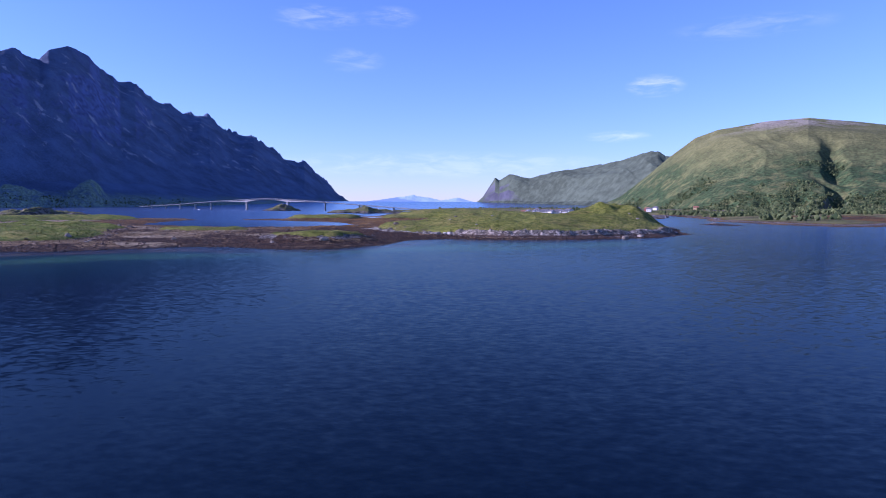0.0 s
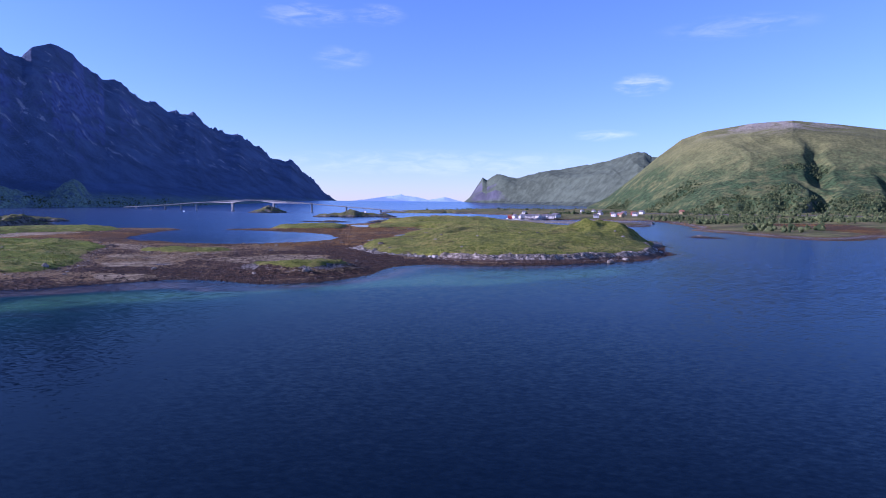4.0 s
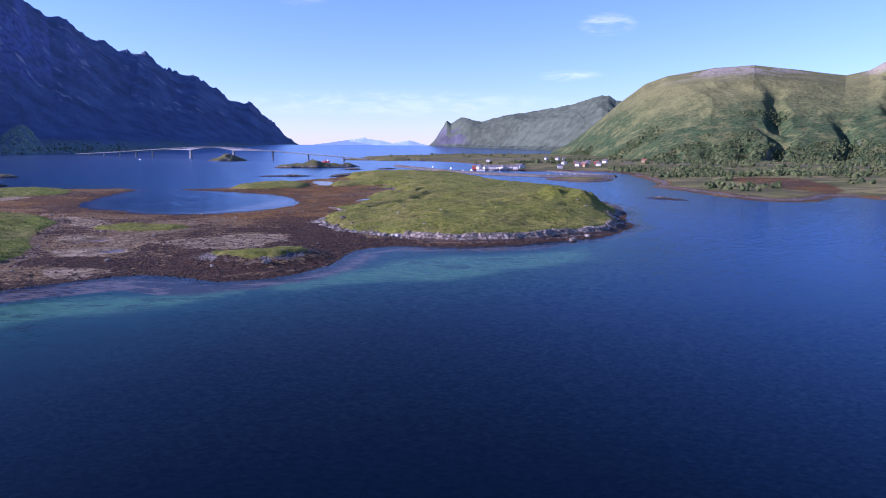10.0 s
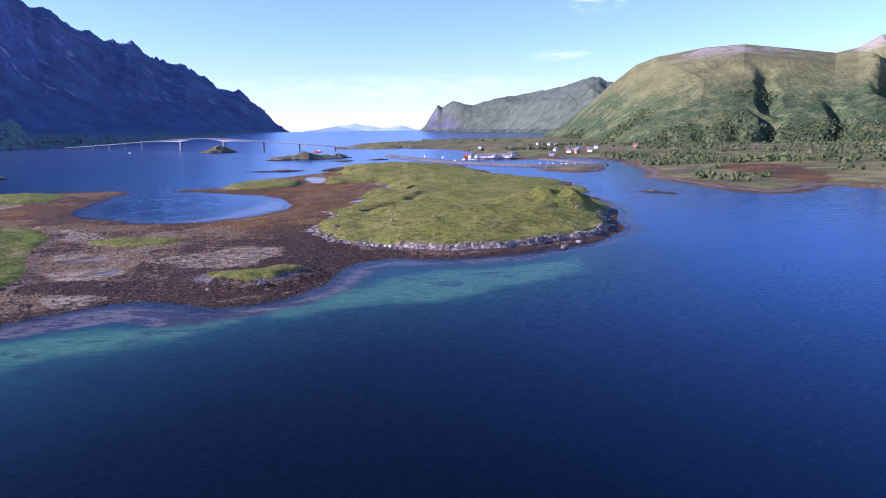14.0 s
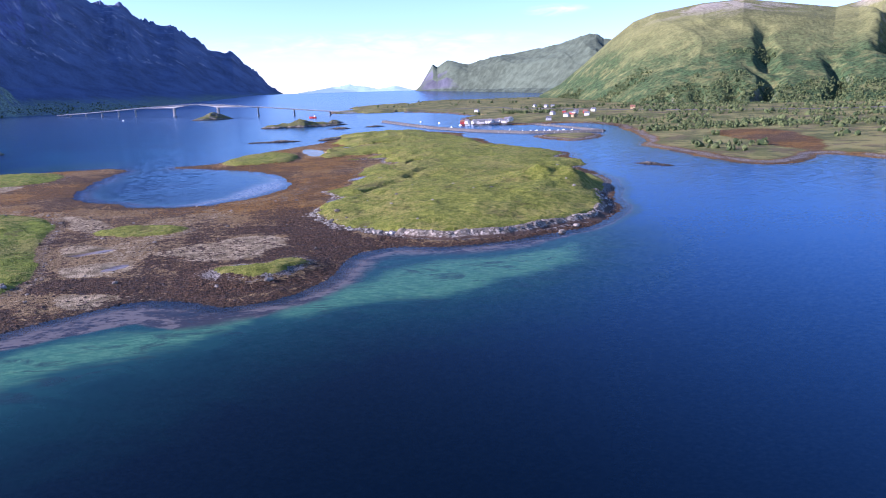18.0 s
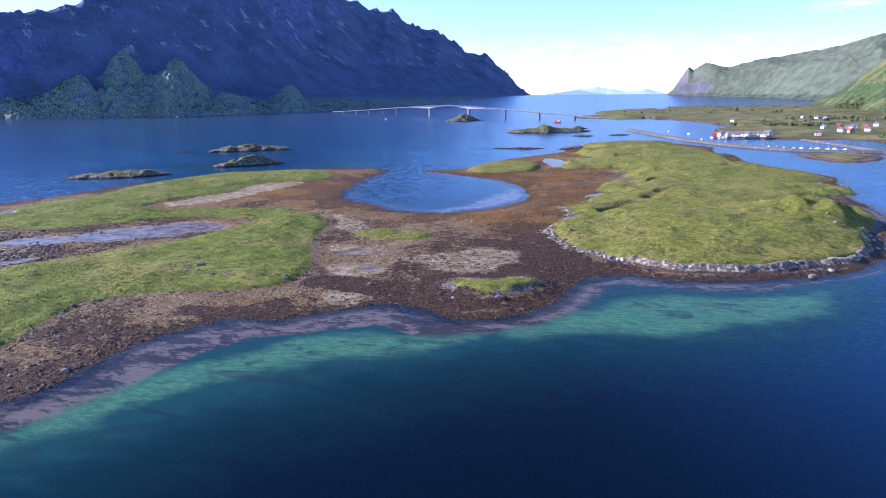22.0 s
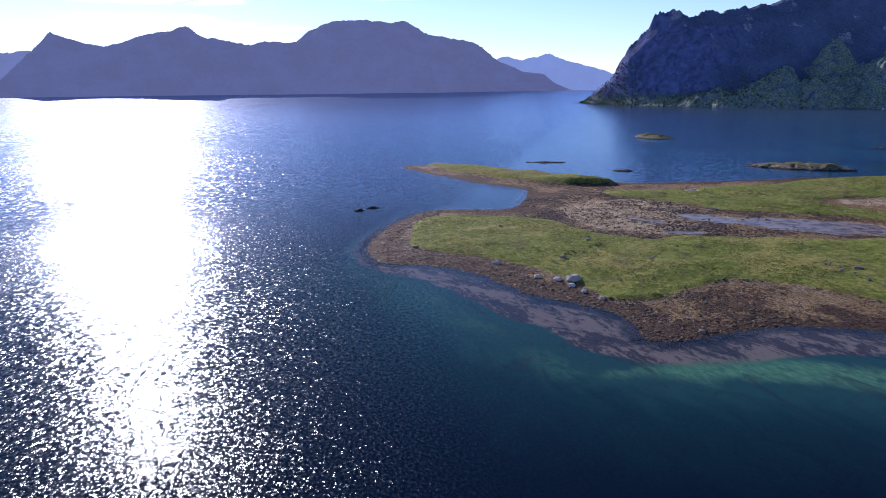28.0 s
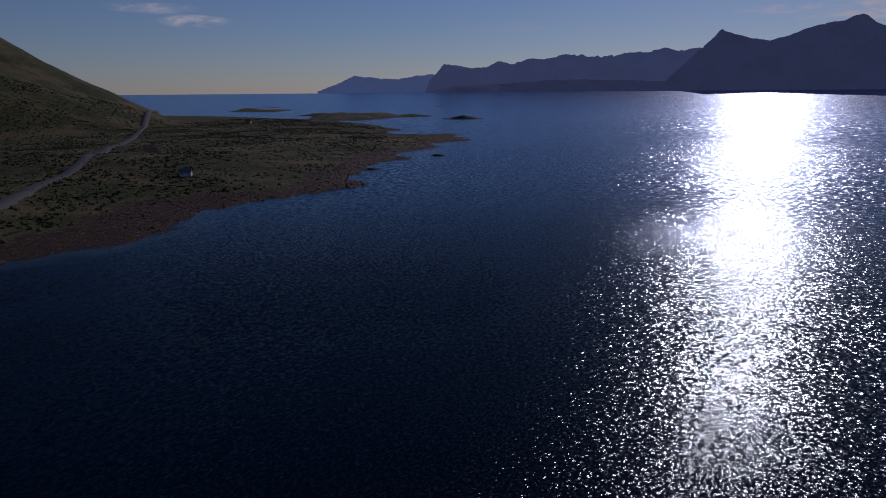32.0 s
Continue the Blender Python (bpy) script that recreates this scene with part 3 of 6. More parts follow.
def make_water():
    m, nt, out = blank("sea_water")
    depth = attr(nt, "depth")
    patch = grain(nt, 0.06, 5, 0.6, place_of(nt, (1, 1.6, 1), 25), 1.2)
    streak = grain(nt, 0.075, 6, 0.68, place_of(nt, (0.7, 1.7, 1), -32), 1.2)
    d = calc(nt, "ADD", depth, calc(nt, "MULTIPLY", calc(nt, "SUBTRACT", patch, 0.5), 3.4))
    specks = grain(nt, 0.55, 5, 0.7, place_of(nt, (0.6, 1.4, 1), -30), 0.5)
    shelf, teal = attr(nt, "shelf"), attr(nt, "teal")
    shoal = blend(nt, ramp(nt, d, 0.5, 1.6), (0.060, 0.052, 0.052), (0.016, 0.046, 0.052))
    shoal = blend(nt, ramp(nt, d, 1.9, 4.2), shoal, (0.002, 0.020, 0.024))
    shoal = blend(nt, attr(nt, "pale"), shoal, blend(nt, ramp(nt, specks, 0.35, 0.6), (0.240, 0.225, 0.225), (0.085, 0.110, 0.130)))
    # the shelf off the flats: muddy lilac shallows, a band of green over sand, weed beds, then the slope
    muddy = blend(nt, ramp(nt, calc(nt, "ADD", specks, calc(nt, "MULTIPLY", calc(nt, "SUBTRACT", patch, 0.5), 1.2)), 0.42, 0.58), (0.032, 0.025, 0.022), (0.122, 0.099, 0.080))
    sandy = blend(nt, ramp(nt, specks, 0.3, 0.62), (0.072, 0.180, 0.090), (0.030, 0.115, 0.062))
    lit = ramp(nt, calc(nt, "ADD", teal, calc(nt, "MULTIPLY", calc(nt, "SUBTRACT", streak, 0.5), 1.5)), 0.2, 1.0)
    lit = calc(nt, "MULTIPLY", lit, calc(nt, "SUBTRACT", 1.0, calc(nt, "MULTIPLY", attr(nt, "mud"), 0.85)))
    bank = blend(nt, lit, blend(nt, ramp(nt, calc(nt, "ADD", depth, calc(nt, "SUBTRACT", calc(nt, "MULTIPLY", calc(nt, "SUBTRACT", patch, 0.5), 1.6), calc(nt, "MULTIPLY", attr(nt, "mud"), 4.0))), 0.9, 2.4), muddy, (0.006, 0.040, 0.036)), sandy)
    on_shelf = ramp(nt, calc(nt, "ADD", shelf, calc(nt, "MULTIPLY", calc(nt, "SUBTRACT", patch, 0.5), 24.0)), -15.0, 3.0)
    shoal = blend(nt, on_shelf, shoal, bank)
    weed = calc(nt, "MULTIPLY", ramp(nt, streak, 0.52, 0.64, 0.0, 0.62), ramp(nt, shelf, -10.0, 0.0, 0.4, 1.0))
    shoal = blend(nt, weed, shoal, (0.008, 0.014, 0.018))
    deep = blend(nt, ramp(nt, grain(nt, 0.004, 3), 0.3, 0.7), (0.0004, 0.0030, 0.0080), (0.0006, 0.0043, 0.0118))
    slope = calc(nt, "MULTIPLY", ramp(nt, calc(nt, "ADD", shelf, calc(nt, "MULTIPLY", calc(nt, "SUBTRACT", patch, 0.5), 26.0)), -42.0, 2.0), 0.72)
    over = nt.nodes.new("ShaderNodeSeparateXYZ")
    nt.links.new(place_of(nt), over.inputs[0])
    deep = blend(nt, ramp(nt, calc(nt, "ADD", over.outputs[0], calc(nt, "MULTIPLY", over.outputs[1], 0.5)), 40.0, 320.0), deep, (0.0100, 0.0660, 0.2050))   # brighter blue over the strait, reflected sky put into the body colour
    deep = blend(nt, slope, deep, (0.0014, 0.026, 0.026))
    # far out the body colour is painted with the blue, streaky sky reflection
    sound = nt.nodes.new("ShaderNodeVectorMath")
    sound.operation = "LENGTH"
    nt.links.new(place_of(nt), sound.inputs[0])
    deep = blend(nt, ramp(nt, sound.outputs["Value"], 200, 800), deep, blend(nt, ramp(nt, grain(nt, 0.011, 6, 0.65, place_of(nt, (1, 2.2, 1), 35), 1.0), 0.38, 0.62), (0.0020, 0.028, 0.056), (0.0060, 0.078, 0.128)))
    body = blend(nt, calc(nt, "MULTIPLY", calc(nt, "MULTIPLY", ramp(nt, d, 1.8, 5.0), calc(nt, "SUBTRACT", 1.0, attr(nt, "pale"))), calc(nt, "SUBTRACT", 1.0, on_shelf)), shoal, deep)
    # wind waves: short crests, with calmer lanes
    lanes = ramp(nt, grain(nt, 0.006, 4, 0.5, place_of(nt, (1, 3.0, 1), 20), 1.0), 0.32, 0.6, 0.75, 1.0)
    reach = nt.nodes.new("ShaderNodeVectorMath")
    reach.operation = "LENGTH"
    nt.links.new(place_of(nt), reach.inputs[0])
    out_by = reach.outputs["Value"]
    # facets of the wavelets, coarser where the waves of the open sound run
    total = None
    for size, turn, fade in ((1.15, 36, (80, 180, 1.0, 0.0)), (0.72, 30, (80, 180, 0.15, 1.0)), (0.72, 30, (260, 500, 0.0, -1.0)), (0.27, 24, (260, 500, 0.0, 1.0)),
                             (0.27, 24, (650, 1300, 0.0, -1.0)), (0.085, 20, (650, 1300, 0.0, 1.0))):
        n = nt.nodes.new("ShaderNodeTexNoise")
        n.inputs["Scale"].default_value, n.inputs["Detail"].default_value, n.inputs["Roughness"].default_value = size, 2.0, 0.6
        nt.links.new(place_of(nt, (1, 1.5, 1), turn), n.inputs["Vector"])
        tilt = nt.nodes.new("ShaderNodeVectorMath")
        tilt.operation = "SUBTRACT"
        nt.links.new(n.outputs["Color"], tilt.inputs[0])
        tilt.inputs[1].default_value = (0.5, 0.5, 0.5)
        part_of = nt.nodes.new("ShaderNodeVectorMath")
        part_of.operation = "SCALE"
        nt.links.new(tilt.outputs[0], part_of.inputs[0])
        nt.links.new(ramp(nt, out_by, *fade), part_of.inputs["Scale"])
        if total is None:
            total = part_of.outputs[0]
        else:
            both = nt.nodes.new("ShaderNodeVectorMath")
            nt.links.new(total, both.inputs[0]), nt.links.new(part_of.outputs[0], both.inputs[1])
            total = both.outputs[0]
    flat = nt.nodes.new("ShaderNodeVectorMath")
    flat.operation = "MULTIPLY_ADD"
    nt.links.new(total, flat.inputs[0])
    sway = nt.nodes.new("ShaderNodeCombineXYZ")
    windward = calc(nt, "ADD", calc(nt, "ADD", over.outputs[1], calc(nt, "MULTIPLY", over.outputs[0], 0.25)), calc(nt, "MULTIPLY", calc(nt, "MINIMUM", calc(nt, "ADD", over.outputs[0], 250.0), 0.0), 0.45))
    chop = calc(nt, "MULTIPLY", lanes, calc(nt, "MULTIPLY", ramp(nt, out_by, 200, 2200, CHOP, CHOP * 0.6), ramp(nt, windward, -8.0, 22.0, 1.0, 0.17)))   # calmer in the lee of the islands
    nt.links.new(chop, sway.inputs[0]), nt.links.new(chop, sway.inputs[1])
    nt.links.new(sway.outputs[0], flat.inputs[1])
    up = nt.nodes.new("ShaderNodeCombineXYZ")
    up.inputs[2].default_value = 1.0
    nt.links.new(up.outputs[0], flat.inputs[2])
    b = nt.nodes.new("ShaderNodeVectorMath")
    b.operation = "NORMALIZE"
    nt.links.new(flat.outputs[0], b.inputs[0])
    gentle = nt.nodes.new("ShaderNodeVectorMath")
    gentle.operation = "ADD"
    nt.links.new(flat.outputs[0], gentle.inputs[0])
    gentle.inputs[1].default_value = (0, 0, 1.2)
    calmer = nt.nodes.new("ShaderNodeVectorMath")
    calmer.operation = "NORMALIZE"
    nt.links.new(gentle.outputs[0], calmer.inputs[0])
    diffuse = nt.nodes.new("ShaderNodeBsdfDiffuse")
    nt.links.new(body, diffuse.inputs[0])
    clear = nt.nodes.new("ShaderNodeBsdfTransparent")
    clear.inputs[0].default_value = (0.62, 0.80, 0.84, 1)
    see = nt.nodes.new("ShaderNodeMixShader")
    nt.links.new(ramp(nt, depth, 0.02, 0.9, 0.8, 0.0), see.inputs[0])
    nt.links.new(diffuse.outputs[0], see.inputs[1]), nt.links.new(clear.outputs[0], see.inputs[2])
    gloss = nt.nodes.new("ShaderNodeBsdfGlossy")
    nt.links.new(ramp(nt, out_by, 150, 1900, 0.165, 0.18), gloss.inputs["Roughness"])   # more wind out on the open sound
    # tints the sky reflection by distance: dimmed close in, brighter and bluer far out
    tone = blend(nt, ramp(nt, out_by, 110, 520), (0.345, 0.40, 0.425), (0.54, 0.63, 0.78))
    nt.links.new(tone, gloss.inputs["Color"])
    nt.links.new(b.outputs[0], gloss.inputs["Normal"])
    fres = nt.nodes.new("ShaderNodeFresnel")
    fres.inputs["IOR"].default_value = 1.33
    nt.links.new(calmer.outputs[0], fres.inputs["Normal"])
    mix = nt.nodes.new("ShaderNodeMixShader")
    nt.links.new(fres.outputs[0], mix.inputs[0])
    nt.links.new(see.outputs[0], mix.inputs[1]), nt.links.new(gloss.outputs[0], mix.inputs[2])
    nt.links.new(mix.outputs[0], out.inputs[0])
    return m


def make_slope(name, rock, turf, wood, treeline, bare, size=1.0, slabs=0.0, grit=1.0, scars=0.0):
    """A mountain side: rock where it is steep, turf where it is not, scrub and woods low down."""
    m, nt, out = blank(name)
    up, z = upness(nt), height_of(nt)
    a, b, c = grain(nt, 0.006 / size, 6, 0.62), grain(nt, 0.028 / size, 6, 0.65, None, 0.5), grain(nt, 0.13 / size, 5, 0.65)
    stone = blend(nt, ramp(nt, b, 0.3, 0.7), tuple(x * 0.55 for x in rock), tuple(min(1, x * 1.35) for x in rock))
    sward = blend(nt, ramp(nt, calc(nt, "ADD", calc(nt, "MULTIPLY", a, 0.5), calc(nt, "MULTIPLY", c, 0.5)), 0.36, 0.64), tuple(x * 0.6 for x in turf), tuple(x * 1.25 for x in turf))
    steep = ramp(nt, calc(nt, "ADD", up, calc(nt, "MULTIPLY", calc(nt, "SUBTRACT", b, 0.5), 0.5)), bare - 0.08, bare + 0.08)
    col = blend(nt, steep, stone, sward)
    if slabs:
        bald = calc(nt, "MULTIPLY", ramp(nt, calc(nt, "ADD", grain(nt, 0.0065, 5, 0.6, None, 0.8), calc(nt, "MULTIPLY", calc(nt, "SUBTRACT", c, 0.5), 0.12)), 0.50, 0.58, 0.0, 0.8), ramp(nt, z, slabs * 0.8, slabs * 1.1))
        col = blend(nt, bald, col, blend(nt, ramp(nt, c, 0.3, 0.7), tuple(x * 0.8 for x in rock), tuple(x * 1.3 for x in rock)))
    if scars:
        # pale bare rock in upright streaks on the steepest faces
        drawn = grain(nt, 0.010, 5, 0.66, place_of(nt, (1.8, 1.8, 0.36)), 0.3)
        fresh = calc(nt, "MULTIPLY", ramp(nt, calc(nt, "ADD", drawn, calc(nt, "MULTIPLY", calc(nt, "SUBTRACT", c, 0.5), 0.22)), 0.60, 0.64, 0.0, scars), ramp(nt, z, 170, 240))
        col = blend(nt, fresh, col, blend(nt, ramp(nt, c, 0.3, 0.7), (0.14, 0.14, 0.18), (0.40, 0.39, 0.42)))
    low = ramp(nt, calc(nt, "ADD", z, calc(nt, "MULTIPLY", calc(nt, "SUBTRACT", a, 0.5), treeline * 0.9)), treeline * 0.35, treeline * 1.05, 1.0, 0.0)
    low = calc(nt, "MAXIMUM", low, attr(nt, "scree"))
    grove = blend(nt, ramp(nt, c, 0.35, 0.65), tuple(x * 0.45 for x in wood), tuple(x * 1.3 for x in wood))
    col = blend(nt, calc(nt, "MULTIPLY", low, ramp(nt, b, 0.28, 0.56)), col, grove)
    surface(nt, out, col, 0.95, relief(nt, calc(nt, "ADD", b, calc(nt, "MULTIPLY", c, 0.6)), grit, 9.0 * size), spec=0.1)
    return m


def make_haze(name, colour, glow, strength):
    """Far land, a plain backdrop: miles of haze put into colour and glow."""
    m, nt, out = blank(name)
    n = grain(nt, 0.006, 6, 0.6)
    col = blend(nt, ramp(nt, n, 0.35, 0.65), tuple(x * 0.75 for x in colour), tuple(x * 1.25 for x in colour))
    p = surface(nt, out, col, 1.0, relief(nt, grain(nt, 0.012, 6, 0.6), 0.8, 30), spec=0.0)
    # the emission is painted haze; these slopes are no light source
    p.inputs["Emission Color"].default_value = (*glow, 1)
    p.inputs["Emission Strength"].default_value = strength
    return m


GROUND, WATER = make_ground(), make_water()
# haze painted into the base colours: blue rock and turf, lightened scrub
HAZED_CRAG = make_slope("hazy_blue_crag", (0.106, 0.128, 0.252), (0.090, 0.118, 0.186), (0.190, 0.248, 0.172), 56, 0.60, 0.7, 0.0, 0.6, 0.8)
GREEN_FELL = make_slope("green_fell", (0.310, 0.272, 0.225), (0.158, 0.158, 0.060), (0.046, 0.078, 0.030), 200, 0.56, 1.0, 250, 0.5)
# this rock colour carries some bluish haze of the distance as well
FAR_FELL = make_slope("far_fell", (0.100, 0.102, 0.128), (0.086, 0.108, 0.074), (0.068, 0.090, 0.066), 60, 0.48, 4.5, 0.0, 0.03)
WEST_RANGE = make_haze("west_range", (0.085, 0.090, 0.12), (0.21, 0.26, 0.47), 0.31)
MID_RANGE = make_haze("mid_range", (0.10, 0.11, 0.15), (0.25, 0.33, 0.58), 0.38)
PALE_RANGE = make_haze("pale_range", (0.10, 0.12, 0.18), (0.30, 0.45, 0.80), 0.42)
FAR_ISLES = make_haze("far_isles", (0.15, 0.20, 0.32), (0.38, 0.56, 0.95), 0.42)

# ---- ground and water ----
xs = spaced([(-4950, 260), (-2400, 80), (-1600, 34), (-1000, 11), (-560, 8), (-330, 2.6), (-240, 1.3), (130, 1.3), (250, 4), (420, 14), (1000, 50), (2400, 140), (4950, 260)])
ys = spaced([(-4950, 260), (-2400, 80), (-1400, 36), (-800, 11), (-260, 7), (0, 8), (48, 1.4), (290, 1.4), (420, 2.2), (640, 4), (940, 7), (1500, 24), (2600, 110), (4950, 260)])
GX, GY = np.meshgrid(xs, ys)
LAND = survey(GX, GY)
ground = new("ground", sheet("ground", xs, ys, LAND["z"], {k: LAND[k] for k in ("green", "stony", "sand", "far", "orange", "verdant", "weed")}, GROUND))
tagged(ground, "low grassy islands, brown tidal flats and sandy sea bed", "ground", kind="structure")
wx = spaced([(-4950, 260), (-2400, 90), (-1600, 40), (-1000, 16), (-560, 9), (-330, 4), (-240, 2), (130, 2), (250, 5), (420, 14), (1000, 50), (2400, 140), (4950, 260)])
wy = spaced([(-4950, 260), (-2400, 90), (-1400, 40), (-800, 16), (-260, 9), (40, 2), (290, 2), (420, 3), (640, 5), (940, 8), (1500, 24), (2600, 110), (4950, 260)])
WX, WY = np.meshgrid(wx, wy)
SEA = survey(WX, WY)
lift = far_sea(WX, WY)
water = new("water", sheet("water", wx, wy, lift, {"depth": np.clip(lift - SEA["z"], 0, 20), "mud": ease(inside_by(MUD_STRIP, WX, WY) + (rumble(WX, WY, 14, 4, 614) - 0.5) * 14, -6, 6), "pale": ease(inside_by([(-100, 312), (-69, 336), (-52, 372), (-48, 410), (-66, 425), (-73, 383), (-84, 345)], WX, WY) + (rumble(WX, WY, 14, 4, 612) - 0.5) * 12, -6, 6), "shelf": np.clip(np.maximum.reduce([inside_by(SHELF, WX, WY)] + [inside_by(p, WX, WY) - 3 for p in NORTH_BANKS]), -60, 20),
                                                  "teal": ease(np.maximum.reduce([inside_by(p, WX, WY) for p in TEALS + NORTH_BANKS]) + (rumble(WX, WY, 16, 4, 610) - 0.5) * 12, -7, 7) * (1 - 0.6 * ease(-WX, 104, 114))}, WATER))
tagged(water, "calm blue sea with turquoise shallows along the shore", "water", kind="structure")


def ground_at(x, y):
    return float(survey(np.array([[float(x)]]), np.array([[float(y)]]))["z"][0, 0])


# ---- mountains ----
def mountain(name, crest, foot, material, label, nu=320, nv=110, spurs=0.25, jag=0.0, bulge=((0, 0), (1, 1)), low=0.8, slant=0.0, run=0.6, seed=1, size=260.0, back=500.0, bluffs=(), cones=(), calm=1.0, warped=0.8, blur=14, tooth=46.0, kind="", category="mountain"):
    """A range between a shore line and a crest, both given by bearings: crest (bearing, distance, height), foot (bearing, distance)."""
    ca, cd, ch = np.array(sorted(crest)).T
    fa, fd = np.array(sorted(foot)).T
    az = np.linspace(ca[0], ca[-1], nu)
    cd, ch, fd = np.interp(az, ca, cd), np.interp(az, ca, ch), np.interp(az, fa, fd)
    pad = max(2, nu // blur)
    kernel = np.hanning(2 * pad + 1) / np.hanning(2 * pad + 1).sum()
    cd, fd = (np.convolve(np.pad(d, pad, mode="edge"), kernel, mode="valid") for d in (cd, fd))
    v = np.concatenate([np.linspace(0, 1, nv), 1 + np.linspace(0, 1, nv // 4)[1:]])
    A, V = np.meshgrid(np.radians(az), v)
    up = np.clip(V, 0, 1)
    D = np.where(V <= 1, fd + (cd - fd) * up, cd + back * (V - 1))
    X, Y = -np.sin(A) * D, np.cos(A) * D
    # spurs and gullies run down the side; the crest carries teeth
    along = A * cd[None, :]
    gully = ridges(along + slant * up + warped * size * rumble(X, Y, size, 2, seed + 7), up * size * run + 50, size, 4, seed)
    crag = ridges(X, Y, size * 0.45, 4, seed + 30)
    shape = np.interp(up, *np.array(bulge, float).T)
    env = np.sin(np.pi * np.clip(up, 0, 1) ** low) ** 0.8 * (calm + (1 - calm) * ease(-up, -0.75, -0.45))
    Z = ch * shape * (1 + spurs * (gully - 0.55) * env + 0.35 * spurs * (crag - 0.5) * env)
    for b_az, b_low, b_high, drop, width in bluffs:
        # a spur that breaks off steeply on its far side
        off = (b_az - np.degrees(A)) + (rumble(X, Y, 170, 4, seed + 80) - 0.5) * 2.6 + (up - b_low) * 2.5
        cut = ease(off, -0.3, 0.6) * (1 - ease(off, 0.6, width))
        Z = Z - drop * cut * ease(up, b_low, b_low + 0.1) * ease(-up, -b_high, -b_high + 0.2)
    scree = np.zeros(Z.shape)
    for c_az, c_wide, c_top, c_up in cones:
        # a fan of scree at the mouth of a gully
        wander = (rumble(X, Y, 120, 5, seed + 90, 0.6) - 0.5) * 1.2
        fan = c_top * (1 - np.hypot((np.degrees(A) - c_az) / c_wide, np.clip(c_up - up, 0, None) / c_up) ** 1.15 + wander)
        scree = np.maximum(scree, ease(fan - Z, -34, 12) * (up < c_up * 1.5))
        Z = np.where(up < c_up * 1.5, np.maximum(Z, fan), Z)
    teeth = (0.55 * ridges(along, along * 0 + seed, tooth, 4, seed + 60) + 0.9 * rumble(along, along * 0 + seed, tooth * 0.65, 5, seed + 66, 0.65) - 0.78) * jag * np.exp(-((V - 1) / 0.045) ** 2)
    Z = Z + teeth * np.sqrt(ch.clip(0) / max(ch.max(), 1))
    Z = np.where(V > 1, Z * (1 - 0.8 * (V - 1)), Z) + far_sea(X, Y) * (1 - up) - 3
    Z[0] -= 12
    n = len(v)
    idx = np.arange(nu * n).reshape(n, nu)
    quads = np.stack([idx[:-1, 1:], idx[:-1, :-1], idx[1:, :-1], idx[1:, 1:]], -1).reshape(-1, 4)
    ob = new(name, raw_mesh(name, np.stack([X, Y, Z], -1).reshape(-1, 3), quads, material, {"scree": scree} if cones else None))
    return tagged(ob, label, category, kind=kind)


def crest_of(rows, d, eye):
    """Crest rows (bearing, distance, height) from bearings and elevations seen from the given height."""
    return [(az, dd, eye + math.tan(radians(el)) * dd) for az, el, dd in ((a, e, x[0] if x else d) for a, e, *x in rows)]


CREST = [(59, -0.9), (57, 0), (55.2, 1.6), (53.8, 4.0), (51.6, 6.3), (48.6, 6.5), (46, 6.6), (42, 7.4), (38, 9.0), (34, 10.7), (31.7, 10.69), (31.2, 10.45), (30.4, 10.29), (29.8, 10.81), (28.6, 11.22), (28.1, 11.09), (27.2, 10.72),
         (26.5, 10.0), (25.6, 9.49), (25.2, 9.11), (24.2, 9.19), (23.5, 8.64), (22.7, 8.07), (21.1, 7.33), (20.3, 7.08), (19.5, 7.21), (18.9, 7.03), (18.3, 6.49), (17.2, 5.8), (16.6, 5.6), (15.5, 5.55),
         (14.6, 4.91), (13.1, 3.83), (12.2, 3.48), (11.5, 3.5), (10.9, 2.96), (9.7, 1.92), (8.6, 0.77), (7.6, 0.17), (6, -0.3), (3.5, -0.6)]
SEEN_FROM = np.interp([az for az, _ in CREST], (3.5, 11, 18.7, 26, 33, 46, 59), (4650, 4220, 3750, 3400, 3250, 3100, 2820))
HEIGHTS = [22 + math.tan(radians(el)) * d for (az, el), d in zip(CREST, SEEN_FROM)]
CREST_LINE = []
for (az, el), d, h in zip(CREST, SEEN_FROM, HEIGHTS):
    # the crest lies far back on the seaward flank and close over the shore at the bluff
    far = float(np.interp(az, (3.5, 9, 14, 20, 26, 30, 36, 42, 46, 50, 52, 55, 59), (4870, 4860, 4830, 4700, 4000, 3500, 3050, 2750, 2620, 2560, 2560, 2640, 2800)))
    eye = 40 if az < 30 else 60
    CREST_LINE.append((az, far, eye + (h - eye) / d * far))
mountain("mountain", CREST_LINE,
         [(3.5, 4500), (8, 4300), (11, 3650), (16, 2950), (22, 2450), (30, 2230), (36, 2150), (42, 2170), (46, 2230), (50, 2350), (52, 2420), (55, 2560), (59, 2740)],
         HAZED_CRAG, "steep dark mountain in shade with a jagged crest above the sound", nu=1200, nv=230, spurs=0.17, jag=95, slant=60, run=0.42, warped=0.45, size=240, blur=30, tooth=62,
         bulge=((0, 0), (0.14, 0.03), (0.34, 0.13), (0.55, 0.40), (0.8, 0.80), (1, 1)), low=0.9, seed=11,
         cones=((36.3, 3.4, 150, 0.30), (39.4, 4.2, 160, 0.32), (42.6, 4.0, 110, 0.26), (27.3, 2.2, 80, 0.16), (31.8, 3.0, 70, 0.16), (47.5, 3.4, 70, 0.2)))
